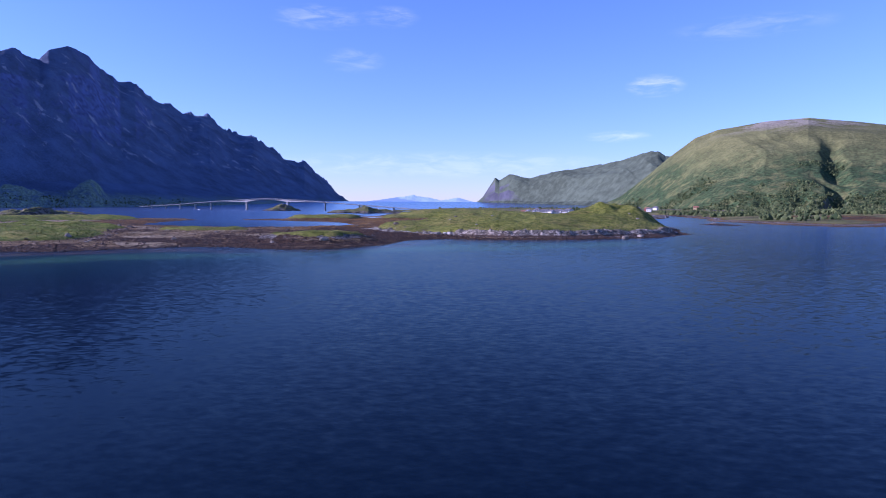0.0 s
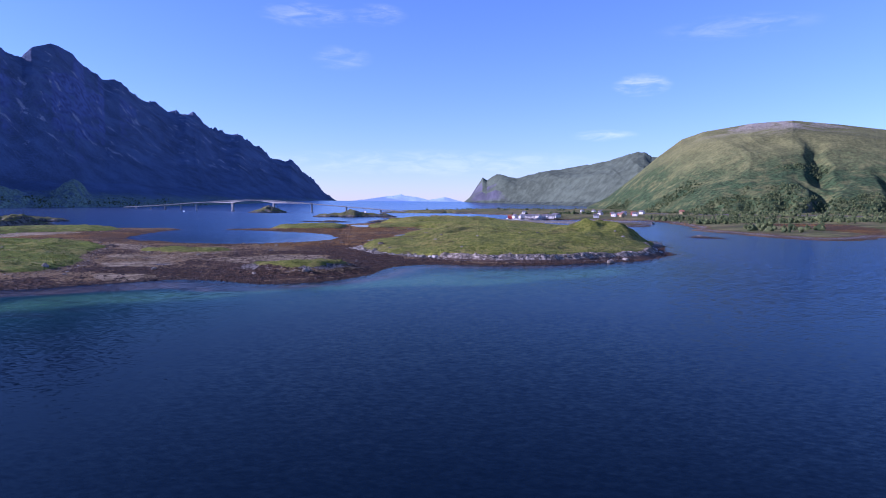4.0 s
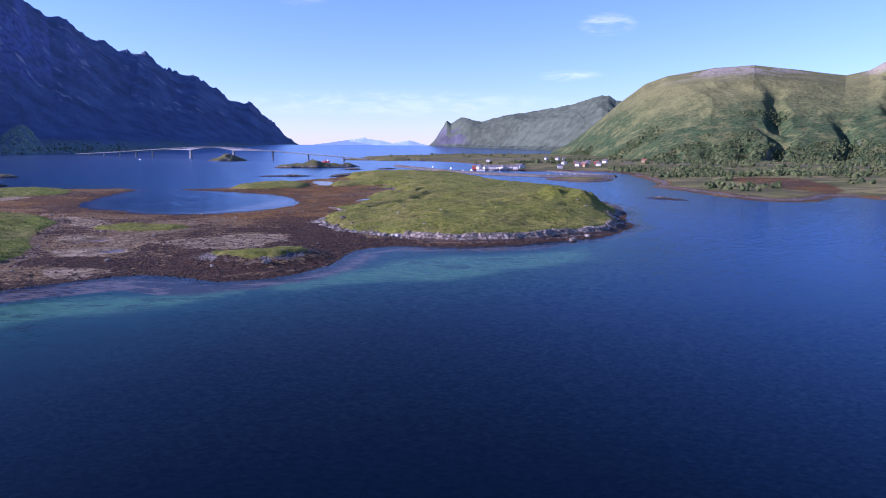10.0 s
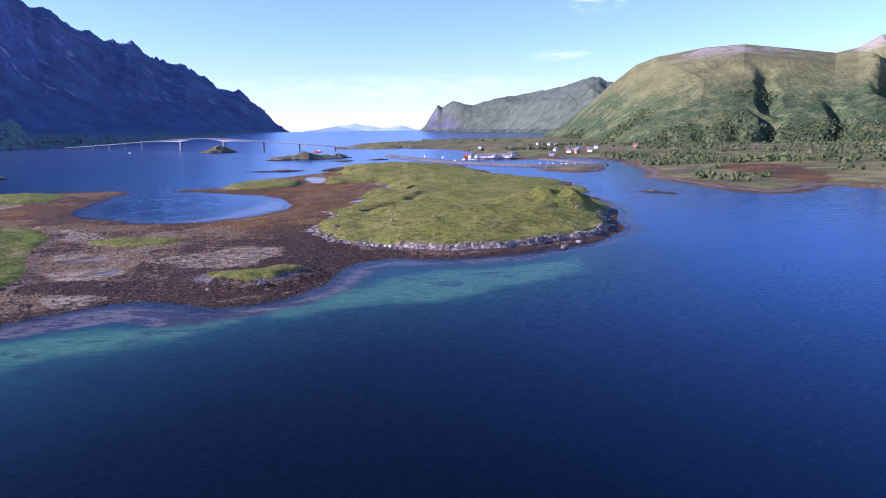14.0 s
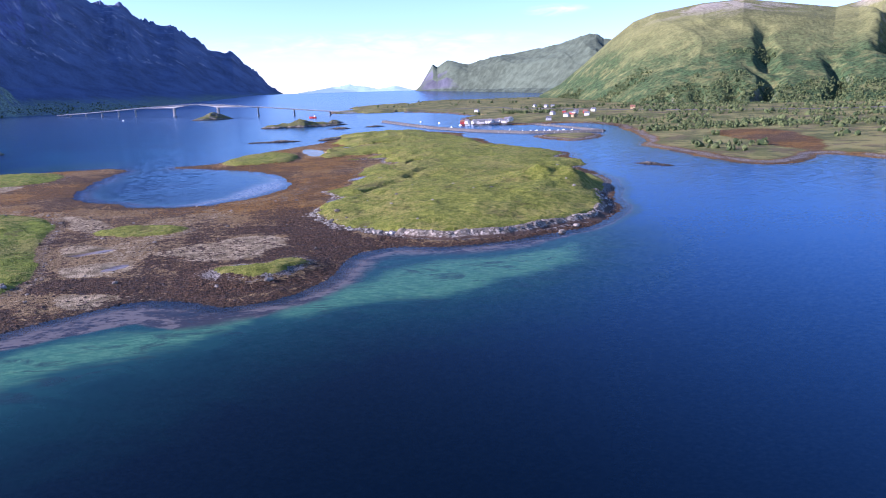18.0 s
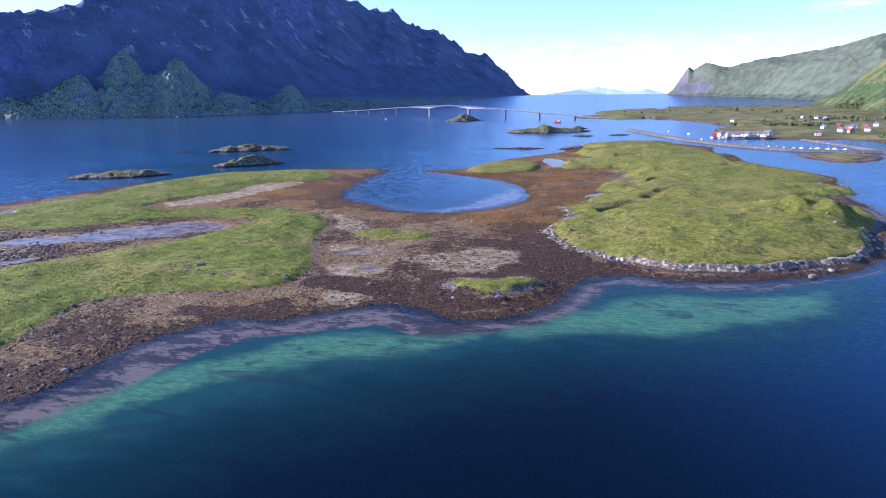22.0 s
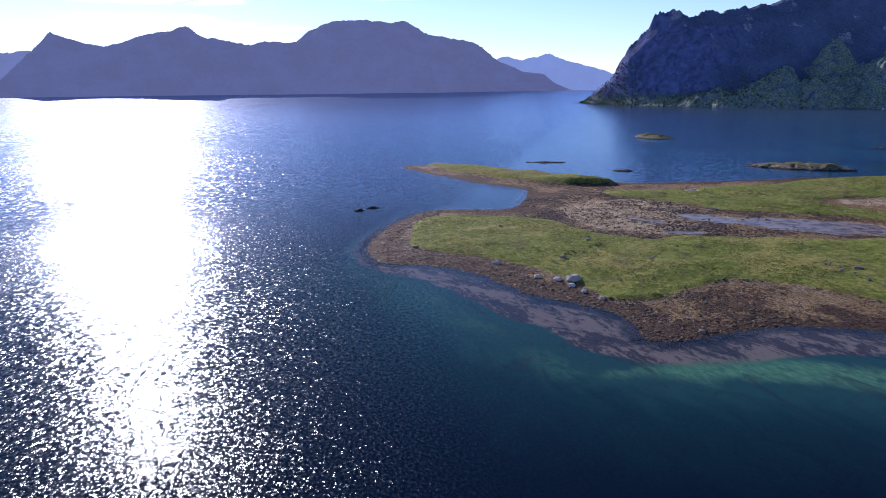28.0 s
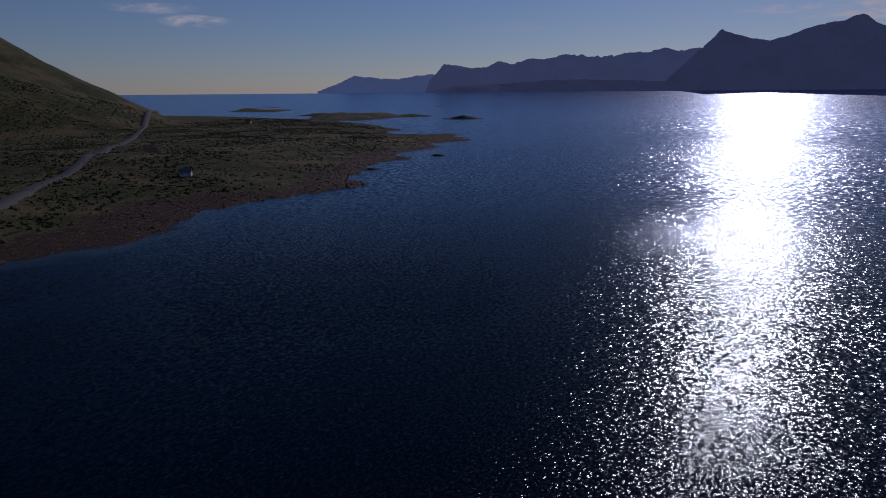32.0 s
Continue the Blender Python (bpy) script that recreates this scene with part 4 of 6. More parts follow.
mountain("mountain", crest_of([(-60, 5.0), (-44, 6.6), (-39.5, 7.2), (-37.4, 6.6), (-36.7, 6.75), (-35.4, 6.0), (-34, 5.72), (-31.1, 6.2), (-28, 6.7), (-25.2, 6.6), (-21.8, 6.1), (-20.2, 5.55), (-18.3, 4.1), (-16.6, 2.6), (-14.6, 1.0), (-13, 0.2)], 2450, 10),
         [(-60, 1500), (-36, 1350), (-28, 1350), (-22, 1450), (-17, 1750), (-13, 2250)],
         GREEN_FELL, "broad rounded green mountain with pale rock slabs and wooded foot", nu=760, nv=230, spurs=0.20, bulge=((0, 0), (0.1, 0.03), (0.35, 0.34), (0.6, 0.72), (0.8, 0.92), (1, 1)), low=0.5, slant=-180, run=1.0, seed=23, size=300, back=900, calm=0.16, blur=22,
         bluffs=((-29.6, 0.02, 0.34, 34, 1.8), (-30.2, 0.22, 0.62, 20, 1.4), (-27.4, 0.02, 0.26, 26, 1.4), (-25.3, 0.02, 0.24, 26, 1.4), (-22.8, 0.02, 0.22, 24, 1.3), (-34.4, 0.05, 0.45, 18, 1.6), (-36.8, 0.3, 0.9, 30, 2.6)))
FELL_ROWS = [(-2.3, -0.2), (-2.7, -0.05), (-3.3, 0.5), (-4.35, 2.15), (-4.7, 1.9), (-5.5, 2.45), (-6.0, 2.4), (-6.7, 2.2), (-7.2, 2.1), (-9.3, 2.6), (-12.1, 3.0), (-14.8, 3.5), (-16.1, 3.9), (-16.9, 4.2), (-17.4, 4.12), (-18.0, 3.75), (-20, 3.4), (-24, 2.8)]
mountain("mountain", crest_of([(az, el, float(np.interp(-az, (2, 5, 12, 17, 24), (4050, 3950, 3600, 3250, 3050)))) for az, el in FELL_ROWS], 3600, 34),
         [(-2.3, 4000), (-4.5, 3800), (-8, 3500), (-15, 2900), (-24, 2700)],
         FAR_FELL, "distant hazy mountain with a rocky headland at the sea", nu=620, nv=150, spurs=0.42, jag=14, slant=-330, run=0.7, bulge=((0, 0), (0.2, 0.1), (0.6, 0.62), (1, 1)), seed=37, size=330, blur=24)
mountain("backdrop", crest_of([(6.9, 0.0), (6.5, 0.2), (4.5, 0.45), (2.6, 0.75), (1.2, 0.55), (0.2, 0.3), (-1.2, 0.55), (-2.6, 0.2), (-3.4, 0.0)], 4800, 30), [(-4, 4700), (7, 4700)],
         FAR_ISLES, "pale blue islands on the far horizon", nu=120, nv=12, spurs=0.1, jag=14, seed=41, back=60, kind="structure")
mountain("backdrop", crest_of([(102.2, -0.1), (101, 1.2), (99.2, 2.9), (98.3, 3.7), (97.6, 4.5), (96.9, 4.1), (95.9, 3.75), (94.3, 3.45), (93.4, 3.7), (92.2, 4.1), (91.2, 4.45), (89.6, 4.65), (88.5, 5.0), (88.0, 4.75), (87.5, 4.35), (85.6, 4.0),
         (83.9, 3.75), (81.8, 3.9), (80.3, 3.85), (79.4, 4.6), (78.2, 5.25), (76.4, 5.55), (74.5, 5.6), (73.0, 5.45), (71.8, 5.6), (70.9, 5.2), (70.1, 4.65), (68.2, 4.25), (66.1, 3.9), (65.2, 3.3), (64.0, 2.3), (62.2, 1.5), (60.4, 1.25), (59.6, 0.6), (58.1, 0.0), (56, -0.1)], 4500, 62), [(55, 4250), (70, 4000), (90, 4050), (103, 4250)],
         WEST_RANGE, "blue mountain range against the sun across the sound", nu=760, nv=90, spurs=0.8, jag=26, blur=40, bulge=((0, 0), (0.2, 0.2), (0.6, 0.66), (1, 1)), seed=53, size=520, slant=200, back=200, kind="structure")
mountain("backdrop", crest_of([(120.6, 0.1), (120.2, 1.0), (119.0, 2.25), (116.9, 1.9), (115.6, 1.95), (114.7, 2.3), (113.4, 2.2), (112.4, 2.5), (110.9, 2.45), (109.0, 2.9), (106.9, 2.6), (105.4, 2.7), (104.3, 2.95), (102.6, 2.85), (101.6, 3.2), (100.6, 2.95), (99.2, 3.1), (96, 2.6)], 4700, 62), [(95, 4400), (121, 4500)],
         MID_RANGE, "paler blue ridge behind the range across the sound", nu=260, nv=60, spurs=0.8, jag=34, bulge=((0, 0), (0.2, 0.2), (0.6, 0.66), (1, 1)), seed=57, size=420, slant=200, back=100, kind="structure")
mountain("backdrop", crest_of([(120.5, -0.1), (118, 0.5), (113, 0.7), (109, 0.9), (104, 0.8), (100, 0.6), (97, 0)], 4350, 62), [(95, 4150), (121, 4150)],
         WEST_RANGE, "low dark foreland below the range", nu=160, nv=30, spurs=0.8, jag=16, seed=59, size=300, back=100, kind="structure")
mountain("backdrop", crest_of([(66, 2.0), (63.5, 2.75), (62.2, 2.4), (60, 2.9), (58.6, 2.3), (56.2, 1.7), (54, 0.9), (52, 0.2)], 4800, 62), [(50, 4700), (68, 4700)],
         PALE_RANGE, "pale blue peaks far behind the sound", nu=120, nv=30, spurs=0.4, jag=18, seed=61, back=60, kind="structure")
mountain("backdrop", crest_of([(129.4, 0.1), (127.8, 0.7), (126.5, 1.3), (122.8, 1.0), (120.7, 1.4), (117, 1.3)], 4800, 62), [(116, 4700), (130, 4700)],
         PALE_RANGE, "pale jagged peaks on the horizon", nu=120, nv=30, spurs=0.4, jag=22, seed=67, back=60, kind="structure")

# ---- small helpers for things ----
def thing(name, label, category, group="", at=(0, 0, 0), turn=0.0):
    ob = new(name)
    ob.matrix_world = pose(*at, 0, 0, turn)
    return tagged(ob, label, category, group)


def part(name, bm, material, parent, label=""):
    """Links a bmesh as one mesh object under a thing or a part."""
    me = bpy.data.meshes.new(name)
    bm.to_mesh(me)
    bm.free()
    me.materials.append(material)
    ob = new(name, me)
    ob.parent = parent
    return tagged(ob, label)


def box(bm, lo, hi, bevel=0.0):
    lo, hi = Vector(lo), Vector(hi)
    got = bmesh.ops.create_cube(bm, size=1.0, matrix=Matrix.Translation((lo + hi) / 2) @ Matrix.Diagonal((*(hi - lo), 1)))
    if bevel:
        edges = {e for v in got["verts"] for e in v.link_edges}
        bmesh.ops.bevel(bm, geom=list(edges), offset=bevel, segments=1, affect="EDGES")
    return bm


def prism(bm, outline, a, b):
    """An outline in x and z, drawn out along y from a to b."""
    front = [bm.verts.new((x, a, z)) for x, z in outline]
    rear = [bm.verts.new((x, b, z)) for x, z in outline]
    bm.faces.new(front), bm.faces.new(rear[::-1])
    for i in range(len(outline)):
        j = (i + 1) % len(outline)
        bm.faces.new((front[j], front[i], rear[i], rear[j]))
    return bm


def rod(bm, a, b, r, r2=None, sides=8):
    a, b = Vector(a), Vector(b)
    q = (b - a).to_track_quat("Z", "Y").to_matrix().to_4x4()
    bmesh.ops.create_cone(bm, cap_ends=True, segments=sides, radius1=r, radius2=r if r2 is None else r2, depth=(b - a).length, matrix=Matrix.Translation((a + b) / 2) @ q)
    return bm


def island_tone(name, dark, light, rough=0.95, scale=0.8, spec=0.15):
    """Loose stuff whose pieces each have their own tone."""
    m, nt, out = blank(name)
    g = nt.nodes.new("ShaderNodeNewGeometry")
    n = grain(nt, scale, 4)
    mixed = calc(nt, "ADD", calc(nt, "MULTIPLY", g.outputs["Random Per Island"], 0.65), calc(nt, "MULTIPLY", n, 0.35))
    surface(nt, out, blend(nt, ramp(nt, mixed, 0.15, 0.85), dark, light), rough, relief(nt, n, 0.6, 0.2), spec=spec)
    return m


def object_tone(name, dark, light, rough=0.9, scale=0.8, lichen=(0.42, 0.41, 0.36)):
    m, nt, out = blank(name)
    info = nt.nodes.new("ShaderNodeObjectInfo")
    n, f = grain(nt, scale, 5), grain(nt, scale * 6, 4)
    col = blend(nt, ramp(nt, calc(nt, "ADD", calc(nt, "MULTIPLY", info.outputs["Random"], 0.5), calc(nt, "MULTIPLY", n, 0.5)), 0.2, 0.8), dark, light)
    col = blend(nt, ramp(nt, f, 0.56, 0.66), col, lichen)
    surface(nt, out, col, rough, relief(nt, f, 0.7, 0.12), spec=0.2)
    return m


def ico(rounds, rough, squash, seed):
    """A lumpy stone or clump: corners and triangles."""
    rnd = random.Random(seed)
    bm = bmesh.new()
    bmesh.ops.create_icosphere(bm, subdivisions=rounds, radius=1)
    for v in bm.verts:
        v.co *= 1 + rough * (noise.noise(v.co * 1.4 + Vector((seed * 3.1, 0, 0)))) + rnd.uniform(-0.3, 0.3) * rough
        v.co.z *= squash
    vs, fs = np.array([v.co[:] for v in bm.verts]), np.array([[v.index for v in f.verts] for f in bm.faces])
    bm.free()
    return vs, fs


def scatter(name, shapes, places, sizes, material, seed=0, tall=None):
    """Many small pieces in one mesh."""
    rng = np.random.default_rng(seed)
    allv, allf, base = [], [], 0
    pick = rng.integers(0, len(shapes), len(places))
    turn = rng.uniform(0, 6.283, len(places))
    for k, (vs, fs) in enumerate(shapes):
        sel = np.nonzero(pick == k)[0]
        if not len(sel):
            continue
        c, s = np.cos(turn[sel])[:, None], np.sin(turn[sel])[:, None]
        w = np.asarray(sizes)[sel][:, None]
        x = (vs[None, :, 0] * c - vs[None, :, 1] * s) * w
        y = (vs[None, :, 0] * s + vs[None, :, 1] * c) * w
        z = vs[None, :, 2] * (w if tall is None else np.asarray(tall)[sel][:, None])
        p = np.asarray(places)[sel]
        allv.append((np.stack([x, y, z], -1) + p[:, None, :]).reshape(-1, 3))
        allf.append((fs[None] + (np.arange(len(sel)) * len(vs))[:, None, None] + base).reshape(-1, 3))
        base += len(sel) * len(vs)
    return raw_mesh(name, np.concatenate(allv), np.concatenate(allf), material, smooth=False)


STONES = [ico(2, 0.45, 0.62, 3 + k) for k in range(5)]
CLUMPS = [ico(1, 0.6, 0.5, 20 + k) for k in range(4)]
TUFTS = [ico(1, 0.8, 0.6, 40 + k) for k in range(4)]


def tree_shape(seed, narrow):
    """A small far tree: a stem and a ragged crown of separate clumps."""
    rnd = random.Random(seed)
    vs, fs, base = [], [], 0
    stem = np.array([(0.05, 0, 0), (-0.03, 0.04, 0), (-0.03, -0.04, 0), (0, 0, 0.9)])
    vs.append(stem), fs.append(np.array([(0, 1, 3), (1, 2, 3), (2, 0, 3)]))
    base = 4
    for k in range(5):
        v, f = ico(1, 0.9, 0.9, seed * 7 + k)
        h = 0.25 + 0.16 * k
        r = narrow * (0.42 - 0.055 * k) * rnd.uniform(0.8, 1.2)
        vs.append(v * r + (rnd.uniform(-0.16, 0.16) * narrow, rnd.uniform(-0.16, 0.16) * narrow, h)), fs.append(f + base)
        base += len(v)
    return np.concatenate(vs), np.concatenate(fs)


TREES = [tree_shape(k, 0.8 + 0.25 * (k % 3)) for k in range(5)]
STONE = object_tone("shore_stone", (0.070, 0.060, 0.048), (0.25, 0.22, 0.18), lichen=(0.28, 0.26, 0.20))
PALE_STONE = object_tone("bleached_stone", (0.34, 0.315, 0.28), (0.52, 0.48, 0.43), lichen=(0.30, 0.275, 0.23))
RUBBLE = island_tone("rubble", (0.070, 0.060, 0.050), (0.33, 0.30, 0.265))
DARK_RUBBLE = island_tone("weedy_rubble", (0.016, 0.010, 0.007), (0.078, 0.050, 0.033), 0.7, 0.8, 0.3)
KELP = island_tone("kelp_clumps", (0.016, 0.009, 0.005), (0.080, 0.044, 0.021), 0.7, 1.2, 0.25)
TURF = island_tone("grass_tufts", (0.070, 0.086, 0.012), (0.170, 0.176, 0.032))
LEAVES = island_tone("far_leaves", (0.034, 0.054, 0.020), (0.105, 0.125, 0.046))
ROCKY, _rt, _ro = blank("islet_rock")
_n, _f = grain(_rt, 0.16, 5), grain(_rt, 0.42, 6, 0.7)
_c = blend(_rt, ramp(_rt, _f, 0.40, 0.58), (0.045, 0.038, 0.030), (0.240, 0.210, 0.165))
_wet = ramp(_rt, calc(_rt, "ADD", height_of(_rt), calc(_rt, "MULTIPLY", _n, 1.0)), 1.0, 1.8)
_c = blend(_rt, _wet, (0.035, 0.026, 0.018), _c)
_top = ramp(_rt, calc(_rt, "ADD", height_of(_rt), calc(_rt, "MULTIPLY", calc(_rt, "SUBTRACT", _n, 0.5), 3.5)), 1.9, 2.8)
_c = blend(_rt, calc(_rt, "MULTIPLY", _top, ramp(_rt, calc(_rt, "ADD", upness(_rt), calc(_rt, "MULTIPLY", calc(_rt, "SUBTRACT", _f, 0.5), 0.5)), 0.74, 0.86)), _c, blend(_rt, _f, (0.050, 0.062, 0.014), (0.190, 0.180, 0.050)))
surface(_rt, _ro, _c, 0.9, relief(_rt, _f, 1.0, 3.5))

# ---- islets and skerries ----
def islet(a, b, width, height, label, seed):
    """A rocky hump between two ends, ragged at the waterline."""
    a, b = Vector((*a, 0)), Vector((*b, 0))
    half, mid = (b - a).length / 2 * 1.15, (a + b) / 2
    n, m = 76, 46
    u, v = np.meshgrid(np.linspace(-1.15, 1.15, n), np.linspace(-1.15, 1.15, m))
    X, Y = u * half, v * width / 2
    rag = (rumble(X + 91 * seed, Y, half * 0.5, 4, seed) - 0.5) * 0.9
    r = np.hypot(u, v) + rag
    Z = 1.35 * height * np.clip(1 - r, 0, 1) ** 0.7 * (0.55 + 0.9 * rumble(X + 13 * seed, Y, half * 0.45, 4, seed + 9)) + (ridges(X + 7 * seed, Y, half * 0.3, 5, seed) - 0.5) * height * 1.25 * np.clip(1.1 - r, 0, 1)
    Z = np.where(r > 1, -2.5 * (r - 1) * 4 - 0.2, Z)
    idx = np.arange(n * m).reshape(m, n)
    quads = np.stack([idx[:-1, :-1], idx[:-1, 1:], idx[1:, 1:], idx[1:, :-1]], -1).reshape(-1, 4)
    ob = new("islet", raw_mesh("islet", np.stack([X, Y, Z], -1).reshape(-1, 3), quads, ROCKY))
    d = b - a
    ob.matrix_world = Matrix.Translation(mid) @ pose(0, 0, 0, 0, 0, math.degrees(math.atan2(d.y, d.x)))
    return tagged(ob, label, "islet", "islets in the sound")


GRASSY = "small rocky islet with a grassy top in the sound"
BARE = "low dark rocky skerry just above the water"
islet((-403, 414), (-348, 452), 26, 4.2, GRASSY, 1)
islet((-431, 656), (-373, 695), 34, 4.5, GRASSY, 2)
islet((-334, 512), (-303, 552), 26, 5.0, GRASSY, 3)
islet((-133, 731), (-88, 738), 12, 1.2, BARE, 4)
islet((-162, 1030), (-84, 1062), 48, 6, "rocky islet with green scrub near the bridge", 5)
islet((-92, 1040), (-60, 1075), 20, 2.6, BARE, 6)
islet((-380, 1451), (-314, 1483), 50, 8, "rounded rocky islet under the bridge", 7)
islet((-73, 955), (-43, 960), 14, 1.4, BARE, 8)
islet((-726, 545), (-672, 563), 30, 5, GRASSY, 9)
islet((-510, 274), (-495, 297), 9, 1.0, BARE, 10)
islet((-424, 300), (-416, 310), 6, 0.9, BARE, 11)
islet((-333, 74), (-332, 79), 3, 0.7, BARE, 12)
islet((-339, 82), (-337, 88), 3, 0.6, BARE, 13)
islet((164, 430), (177, 408), 9, 0.8, BARE, 14)
islet((-90, 1138), (-66, 1150), 18, 3.0, BARE, 15)
islet((-24, 976), (2, 984), 9, 1.3, BARE, 16)
islet((-62, 735), (-20, 772), 14, 2.2, BARE, 17)
islet((-30, 800), (10, 830), 12, 2.0, BARE, 18)
islet((-582, -340), (-574, -352), 7, 1.0, BARE, 19)
islet((-452, -330), (-440, -345), 6, 0.8, BARE, 20)
islet((-1440, -700), (-1400, -790), 40, 4, BARE, 21)
islet((-2260, -1230), (-2170, -1330), 60, 5, BARE, 22)
islet((-1560, -920), (-1500, -1010), 46, 4, BARE, 23)
islet((-470, 640), (-462, 652), 6, 0.8, BARE, 24)

# ---- the bridge over the sound ----
CONCRETE = plain("pale_concrete", (0.27, 0.27, 0.275), 0.85, 0.4, 0.2)
STEEL = plain("galvanised_rail", (0.42, 0.43, 0.44), 0.45, 2.0, 0.2, 0.8)
ASPHALT = plain("asphalt", (0.055, 0.055, 0.057), 0.9, 0.6, 0.25)
bridge = thing("bridge", "long slender concrete road bridge on tall piers over the sound", "bridge", at=(-520, 1790, 0), turn=math.degrees(math.atan2(-0.53, 0.848)))
STATIONS = [(-450, 6.0), (-396, 8.0), (-331, 10.5), (-266, 13.4), (-200, 17.0), (-135, 20.4), (6, 26.4), (153, 26.4), (278, 19.8), (383, 13.6), (482, 8.0), (549, 4.2)]


def deck_at(s):
    return float(np.interp(s, [a for a, _ in STATIONS], [b for _, b in STATIONS])) + (1.6 * math.sin(math.pi * (s - 6) / 147) if 6 < s < 153 else 0.0)


for (s0, _), (s1, _) in zip(STATIONS, STATIONS[1:]):
    main = s0 == 6
    bm, road, left, right = bmesh.new(), bmesh.new(), bmesh.new(), bmesh.new()
    steps = 14 if main else 5
    ring = []
    for i in range(steps + 1):
        k = i / steps
        s = s0 + (s1 - s0) * k
        top = deck_at(s)
        near = abs(2 * k - 1) if main else (k if s1 == 6 else (1 - k if s0 == 153 else 0.0))
        deep = 1.9 + 4.6 * near ** 2.2 if (main or s1 == 6 or s0 == 153) else 1.4
        ring.append([(s, y, z) for y, z in ((-5, top), (5, top), (5, top - 0.5), (2.4, top - 0.9), (2.4, top - deep), (-2.4, top - deep), (-2.4, top - 0.9), (-5, top - 0.5))])
    rows = [[bm.verts.new(p) for p in r] for r in ring]
    for a, b in zip(rows, rows[1:]):
        for j in range(8):
            bm.faces.new((a[j], a[(j + 1) % 8], b[(j + 1) % 8], b[j]))
    bm.faces.new(rows[0][::-1]), bm.faces.new(rows[-1])
    strip = [[road.verts.new((r[0][0], y, r[0][2] + 0.02)) for y in (-3.6, 3.6)] for r in ring]
    for a, b in zip(strip, strip[1:]):
        road.faces.new((a[0], a[1], b[1], b[0]))
    for rail, y in ((left, -4.8), (right, 4.8)):
        for a, b in zip(ring, ring[1:]):
            for h in (0.55, 1.05):
                rod(rail, (a[0][0], y, a[0][2] + h), (b[0][0], y, b[0][2] + h), 0.07, sides=4)
        for i in range(int((s1 - s0) / 8)):
            s = s0 + 8 * i + 4
            rod(rail, (s, y, deck_at(s)), (s, y, deck_at(s) + 1.05), 0.06, sides=4)
    span = part("deck_span", bm, CONCRETE, bridge)
    part("carriageway", road, ASPHALT, span, "grey asphalt carriageway")
    part("railing", left, STEEL, span), part("railing", right, STEEL, span)
for s, z in STATIONS[1:-1]:
    big = s in (6, 153)
    foot = -4.0
    bm = bmesh.new()
    w = 2.6 if big else 1.3
    top = deck_at(s) - (6.5 if big else 1.8)
    for d in ((-1.6, 1.6) if big else (0,)):
        got = box(bm, (s + d - w / 3, -2.6, foot), (s + d + w / 3, 2.6, top), 0.2)
    pier = part("pier", bm, CONCRETE, bridge, "tall pale concrete pier")
    cap = bmesh.new()
    box(cap, (s - w, -3.0, top), (s + w, 3.0, top + 0.7), 0.12)
    part("pier_cap", cap, CONCRETE, pier)
    base = bmesh.new()
    rod(base, (s, 0, foot - 2), (s, 0, 1.6), 5.0 if big else 3.2, 4.6 if big else 3.0, 14)
    part("footing", base, CONCRETE, pier)

# ---- breakwaters ----
CAUSEWAY = plain("gravel_causeway", (0.120, 0.110, 0.098), 0.9, 0.5, 0.4)


def breakwater(line, width, height, label, seed):
    """A rubble mound along a line, with its armour stones."""
    pts = np.array(line, float)
    seg = np.r_[0, np.cumsum(np.hypot(*np.diff(pts, axis=0).T))]
    s = np.arange(0, seg[-1], 3.0)
    X, Y = np.interp(s, seg, pts[:, 0]), np.interp(s, seg, pts[:, 1])
    tx, ty = np.gradient(X), np.gradient(Y)
    l = np.hypot(tx, ty)
    nx, ny = -ty / l, tx / l
    prof = [(-1.0, -3), (-0.55, 0.2), (-0.25, 1), (0.25, 1), (0.55, 0.2), (1.0, -3)]
    V = np.array([[(X[i] + nx[i] * o * width, Y[i] + ny[i] * o * width, (h * height if h > 0 else h) + (0.08 * math.sin(i * 1.7 + 5 * o) if 0 < h else 0)) for o, h in prof] for i in range(len(s))])
    n, m = len(s), len(prof)
    idx = np.arange(n * m).reshape(n, m)
    quads = np.stack([idx[:-1, :-1], idx[:-1, 1:], idx[1:, 1:], idx[1:, :-1]], -1).reshape(-1, 4)
    ob = thing("breakwater", label, "breakwater")
    core = new("core", raw_mesh("core", V.reshape(-1, 3), quads, CAUSEWAY))
    core.parent = ob
    rng = np.random.default_rng(seed)
    k = rng.integers(0, n, n * 9)
    side = rng.choice([-1, 1], n * 9) * rng.uniform(0.22, 0.7, n * 9)
    z = np.interp(np.abs(side), [0.25, 0.55, 1], [height, 0.2 * height, -3])
    p = np.stack([X[k] + nx[k] * side * width, Y[k] + ny[k] * side * width, z], -1)
    stones = new("armour_stones", scatter("armour_stones", CLUMPS, p, rng.uniform(0.35, 0.85, len(k)), RUBBLE, seed))
    stones.parent = ob
    tagged(stones, "grey armour stones", kind="stuff")


breakwater([(4, 1108), (36, 988), (70, 876), (114, 788), (158, 738), (202, 726), (238, 724)], 8, 2.5, "long stone breakwater sheltering the small harbour", 5)
breakwater([(204, 894), (216, 850), (228, 790), (240, 732)], 7, 1.8, "short stone mole inside the harbour", 6)

